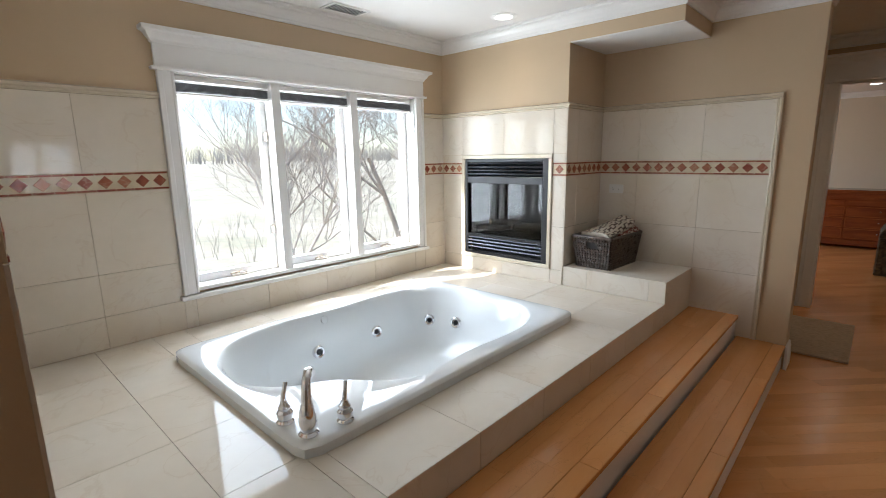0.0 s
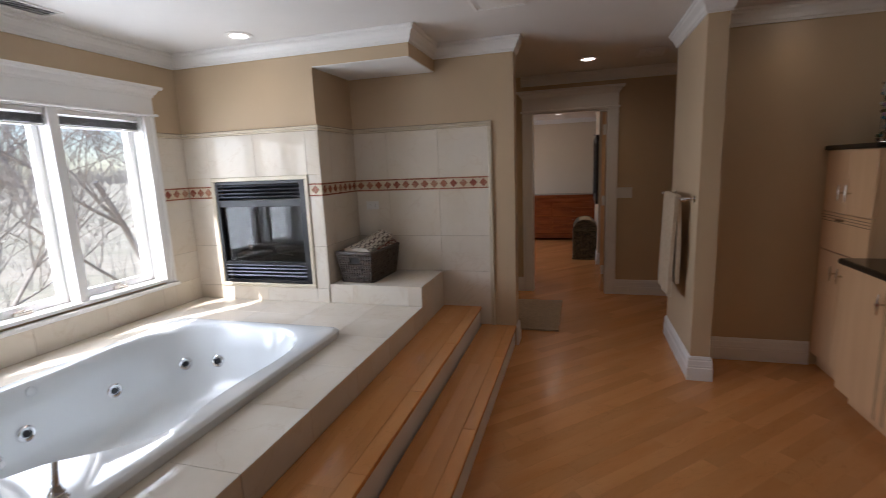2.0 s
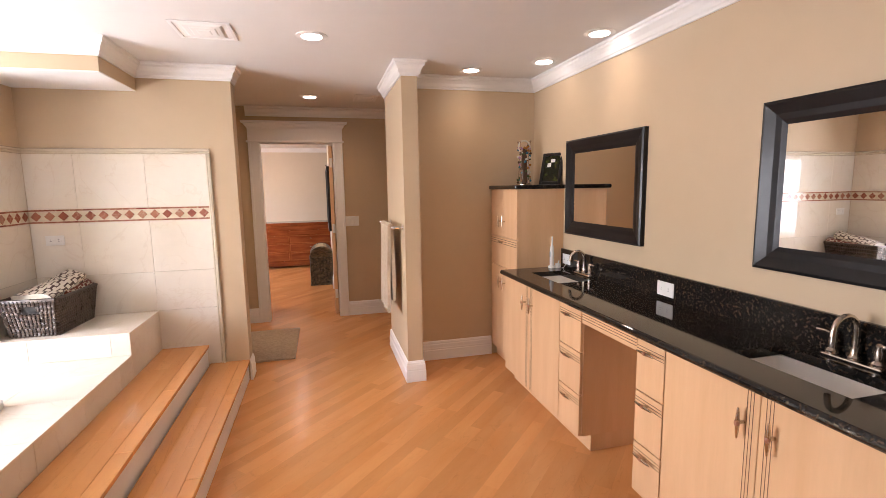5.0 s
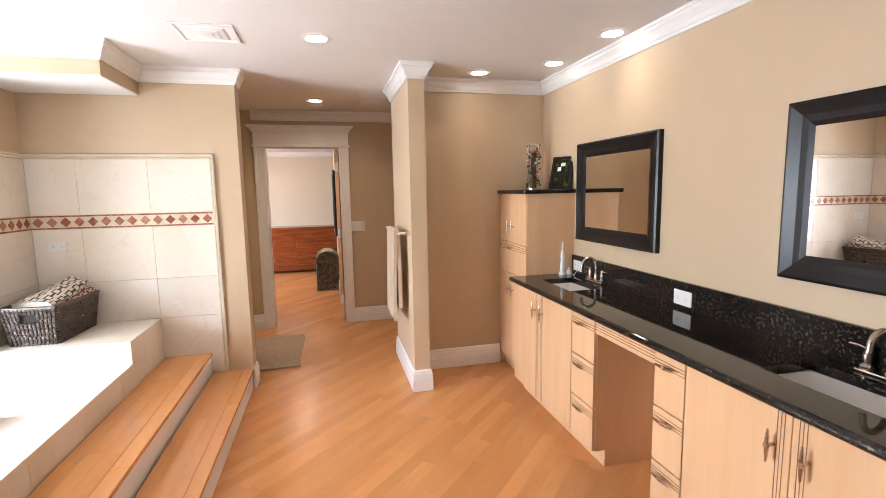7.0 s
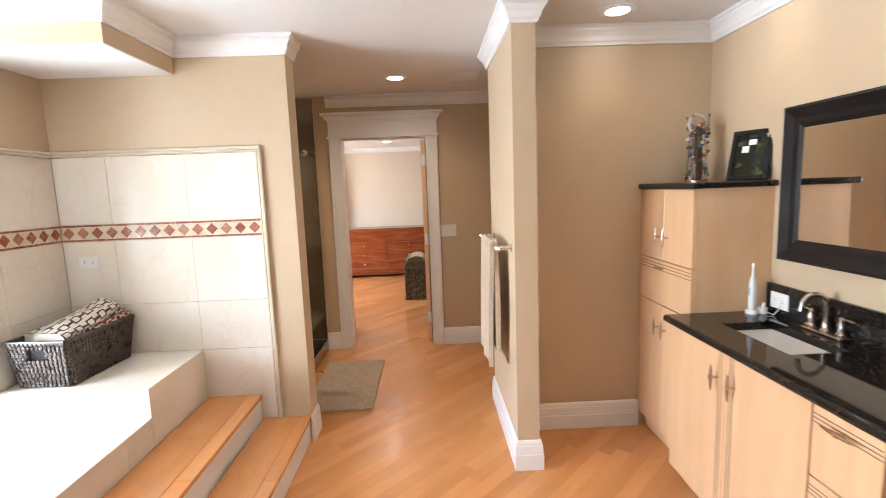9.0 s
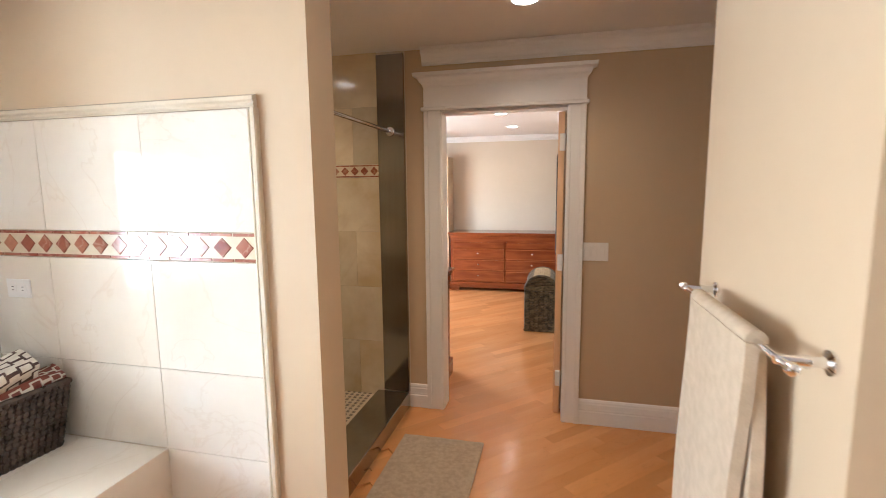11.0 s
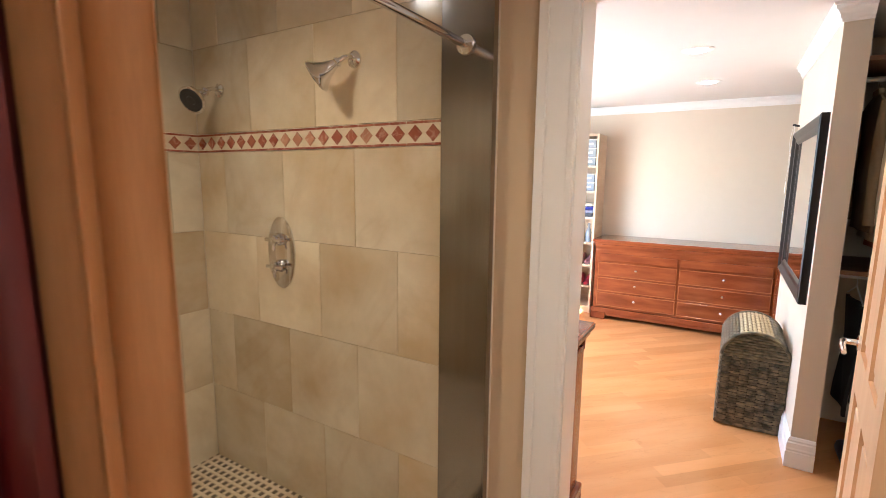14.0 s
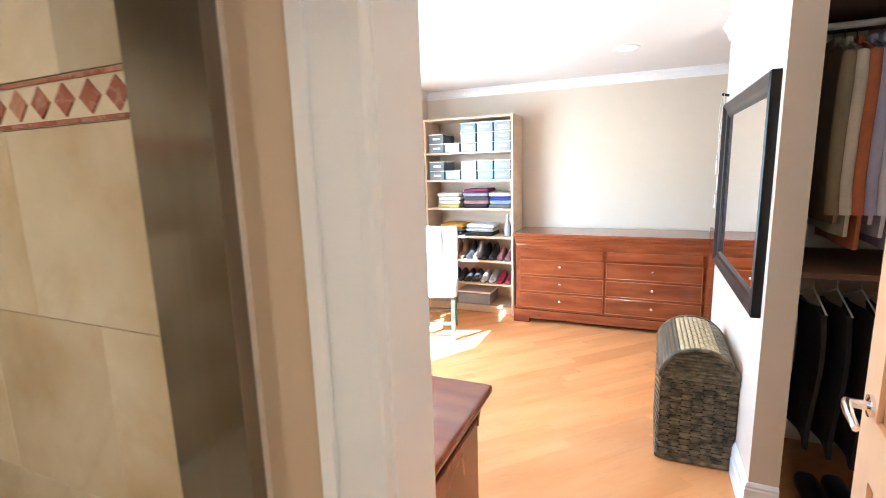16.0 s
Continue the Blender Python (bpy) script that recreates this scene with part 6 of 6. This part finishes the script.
def shirt(x, c_, cname, zrod, length, pants=False, y=8.42):
    t = thing("hanging_trousers" if pants else "hanging_shirt", f"{cname} {'trousers' if pants else 'long-sleeved shirt'} on a hanger", "clothes", (x, y, zrod), group="hanging clothes")
    hg = bmesh.new()
    tube(hg, [(0, 0, 0.016), (0, 0.014, 0.004), (0, 0.004, -0.03), (0, 0, -0.055)], 0.0022, 6)
    tube(hg, [(0, -0.19, -0.125), (0, 0, -0.055), (0, 0.19, -0.125)], 0.004, 6)
    part("hanger", hg, NICKEL if not pants else PLASTIC, t)
    key = "fabric_" + cname
    m_ = bpy.data.materials.get(key) or mat(key, c_, tuple(q * 0.8 for q in c_), 0.9, scale=10, stretch=(1, 1, 0.4), fine=0.2, bump=0.2, bump_scale=300)
    bm = bmesh.new()
    hw = 0.21 if not pants else 0.16
    if pants:
        cloth(bm, lambda u, v: (0.012 * math.sin(5 * v + 6 * u), hw * (2 * u - 1), -0.13 - length * v), 10, 12, 0.018)
    else:
        cloth(bm, lambda u, v: (0.007 * math.sin(7 * u + 4 * v + x * 9), hw * (2 * u - 1) * (1 + 0.05 * v), -0.06 - 0.075 * abs(2 * u - 1) ** 1.2 * (1 - v) - length * v), 16, 16, 0.014)
        for s in (-1, 1):
            tube(bm, [(0, s * 0.20, -0.14), (-0.012, s * 0.235, -0.25), (-0.02, s * 0.245, -0.45), (-0.018, s * 0.24, -0.62), (-0.012, s * 0.235, -0.74)], [0.022, 0.026, 0.025, 0.022, 0.026], 12)
        box(bm, -0.014, 0.014, -0.06, 0.06, -0.09, -0.05, 0.012, 2)
    part("garment", bm, m_, t, smooth=True)


for k, (nm, c_) in enumerate((("khaki", (0.25, 0.19, 0.11)), ("cream", (0.62, 0.55, 0.40)), ("rust orange", (0.42, 0.13, 0.05)), ("lavender", (0.40, 0.38, 0.5)), ("white striped", (0.62, 0.62, 0.66)), ("pale violet", (0.36, 0.34, 0.52)), ("checked grey", (0.45, 0.42, 0.42)), ("dark green", (0.05, 0.06, 0.05)), ("tan", (0.4, 0.3, 0.2)), ("navy", (0.03, 0.035, 0.07)))):
    shirt(1.185 + 0.038 * k, c_, nm, 2.055, 0.72 + 0.05 * (k % 3))
    shirt(1.575 + 0.042 * k, c_, nm, 2.055, 0.70 + 0.05 * ((k + 1) % 3))
for k in range(9):
    shirt(1.21 + 0.085 * k, (0.012, 0.012, 0.014), "black", 1.02, 0.62 + 0.03 * (k % 3), True)
sn = thing("wooden_spoon_brush", "wooden long-handled brush hanging among black clothes", "brush", (1.42, 8.16, 0.22))
part("handle", tube(bmesh.new(), [(0, 0.1, 0.6), (0, 0.05, 0.35), (0, 0.01, 0.08)], 0.006, 8), PALE, sn)
part("head", lathe(bmesh.new(), [(0.01, -0.05), (0.032, -0.03), (0.034, 0.02), (0.01, 0.07)], (0, 0, 0.03), 14), PALE, sn, smooth=True)
for k, (x, y) in enumerate(((1.25, 8.3), (1.36, 8.32), (1.5, 8.3), (1.6, 8.34))):
    bm = B(x - 0.045, x + 0.045, y - 0.12, y + 0.12, 0.001, 0.085, 0.035, 3)
    solid("dark_shoe", bm, BLACK, "black shoe on the closet floor", "shoe", group="closet shoes", smooth=True)

# ---- outdoors ----
FIELD = mat("dry_meadow", (0.38, 0.34, 0.27), (0.28, 0.27, 0.20), 0.95, scale=0.25, fine=0.5, bump=0.5, bump_scale=6)
bm = bmesh.new()
bmesh.ops.create_grid(bm, x_segments=90, y_segments=90, size=400)
for v in bm.verts:
    v.co.z = -1.6 + 0.5 * noise.noise(v.co * 0.03) + (0.0 if v.co.x > -60 else 2.5 * (-(v.co.x + 60) / 300))
solid("ground", bm, FIELD, "pale dry meadow sloping away from the house", "ground", "structure", smooth=True)
BARK = mat("grey_bark", (0.42, 0.385, 0.35), (0.34, 0.31, 0.28), 0.9, scale=8, stretch=(1, 1, 0.3), fine=0.4, bump=0.3, bump_scale=40)


def bare_tree(at, h, seed, lean):
    rg = random.Random(seed)
    t = thing("bare_tree", "leafless tree with many fine grey branches", "tree", at, group="trees by the house")
    trunk, crown_ = bmesh.new(), bmesh.new()

    def grow(p, d, L, r, depth):
        pts, q, dd = [p], p, d.copy()
        n_ = 4
        for k in range(n_):
            dd = (dd + Vector((rg.uniform(-1, 1), rg.uniform(-1, 1), rg.uniform(-0.35, 0.5))) * 0.17).normalized()
            q = q + dd * (L / n_)
            pts.append(q)
        tube(trunk if depth == 0 else crown_, pts, [r * (1 - 0.42 * k / n_) for k in range(n_ + 1)], 8 if depth < 2 else (5 if depth < 3 else 3))
        if depth >= 5 or r < 0.002:
            return
        for k in range(5 if depth < 3 else 6):
            f = rg.uniform(0.3, 1.0)
            base = pts[min(n_, int(f * n_) + (1 if k == 0 else 0))]
            ax = Vector((rg.uniform(-1, 1), rg.uniform(-1, 1), rg.uniform(0.0, 0.9))).normalized()
            nd = (dd * 0.75 + ax * rg.uniform(0.7, 1.25)).normalized()
            grow(base, nd, L * rg.uniform(0.55, 0.78), r * rg.uniform(0.40, 0.55), depth + 1)

    grow(Vector((0, 0, -0.3)), Vector(lean).normalized(), h * 0.46, h * 0.010, 0)
    part("trunk", trunk, BARK, t, smooth=True)
    part("branches", crown_, BARK, t, smooth=True)


bare_tree((-7.2, 5.0, -1.6), 6.5, 3, (0.05, -0.12, 1))
bare_tree((-7.5, 8.6, -1.6), 8.0, 11, (0.1, -0.45, 1))
bare_tree((-8.2, 10.5, -1.6), 8.5, 5, (0.0, 0.12, 1))
bare_tree((-11.0, 13.5, -1.6), 8.5, 8, (0.0, -0.2, 1))
rg = random.Random(21)
bm = bmesh.new()
for i in range(900):
    x, y = rg.uniform(-260, -190), rg.uniform(-160, 300)
    hgt = rg.uniform(3.5, 6.5)
    for k in range(4):
        a = rg.uniform(0, 6.283)
        tube(bm, [(x, y, 0), (x + 0.8 * math.cos(a), y + 0.8 * math.sin(a), 2 + hgt * 0.5), (x + 2.6 * math.cos(a), y + 2.6 * math.sin(a), hgt * rg.uniform(0.8, 1.1) + 3)], [0.12, 0.08, 0.02], 3)
solid("far_woods", bm, BARK, "distant line of leafless woods", "trees", "stuff")
bm = bmesh.new()
for i in range(160):
    x, y = rg.uniform(-22, -10), rg.uniform(0.5, 20)
    for k in range(4):
        a = rg.uniform(0, 6.283)
        tube(bm, [(x, y, -1.75), (x + 0.12 * math.cos(a), y + 0.12 * math.sin(a), -1.2), (x + 0.35 * math.cos(a), y + 0.35 * math.sin(a), -0.8 + rg.uniform(-0.2, 0.3))], [0.006, 0.004, 0.002], 3)
solid("dry_brush", bm, BARK, "tangle of dry leafless shrubs in the meadow", "shrubs", "stuff")

# ---- maple floor strips, laid diagonally ----
PW = 0.083
plank_meshes = {}
rg = random.Random(12)
near, far_v, far_f = 0, [], []
c45 = math.sqrt(0.5)
turn45 = pose(0, 0, 0, 0, 0, 45)
for row in range(-110, 110):
    v = row * PW
    u = -9.0 + rg.uniform(0, 0.9)
    while u < 12.5:
        L = rg.choice((0.6, 0.75, 0.9, 1.05, 1.2))
        u0 = max(u, -2.0 / c45 + v, (SOUTH - 0.1) / c45 - v)
        u1 = min(u + L, (RW + 0.1) / c45 + v, (DY1 + 0.1) / c45 - v)
        u += L
        if u1 - u0 < 0.03:
            continue
        L, uc = round(u1 - u0, 3), (u0 + u1) / 2
        x, y = (uc - v) * c45, (uc + v) * c45
        if y < 6.5 and x < -0.55 or (x < -0.2 and 4.6 < y < 6.6):
            continue
        if 0.2 < x < 2.0 and 1.6 < y < 7.4 and near < 290:
            near += 1
            if L not in plank_meshes:
                plank_meshes[L] = mesh("plank", B(-L / 2 + 0.0001, L / 2 - 0.0001, -PW / 2 + 0.0001, PW / 2 - 0.0001, -0.012, 0, 0.0004, 1), WOOD)
            ob = new("plank", plank_meshes[L])
            ob.parent = floor
            ob.matrix_basis = Matrix.Translation((x, y, 0)) @ turn45
        else:
            i = len(far_v)
            a, b = L / 2 - 0.0001, PW / 2 - 0.0001
            for sx, sy, z in ((-a, -b, -0.012), (a, -b, -0.012), (a, b, -0.012), (-a, b, -0.012), (-a, -b, 0), (a, -b, 0), (a, b, 0), (-a, b, 0)):
                far_v.append((uc + sx, v + sy, z))
            far_f += [(i + 4, i + 5, i + 6, i + 7), (i, i + 1, i + 5, i + 4), (i + 1, i + 2, i + 6, i + 5), (i + 2, i + 3, i + 7, i + 6), (i + 3, i, i + 4, i + 7)]
me = bpy.data.meshes.new("plank_field")
me.from_pydata(far_v, [], far_f)
me.materials.append(WOOD)
ob = new("plank_field", me)
ob.parent = floor
ob.matrix_basis = turn45
tagged(ob, kind="stuff")
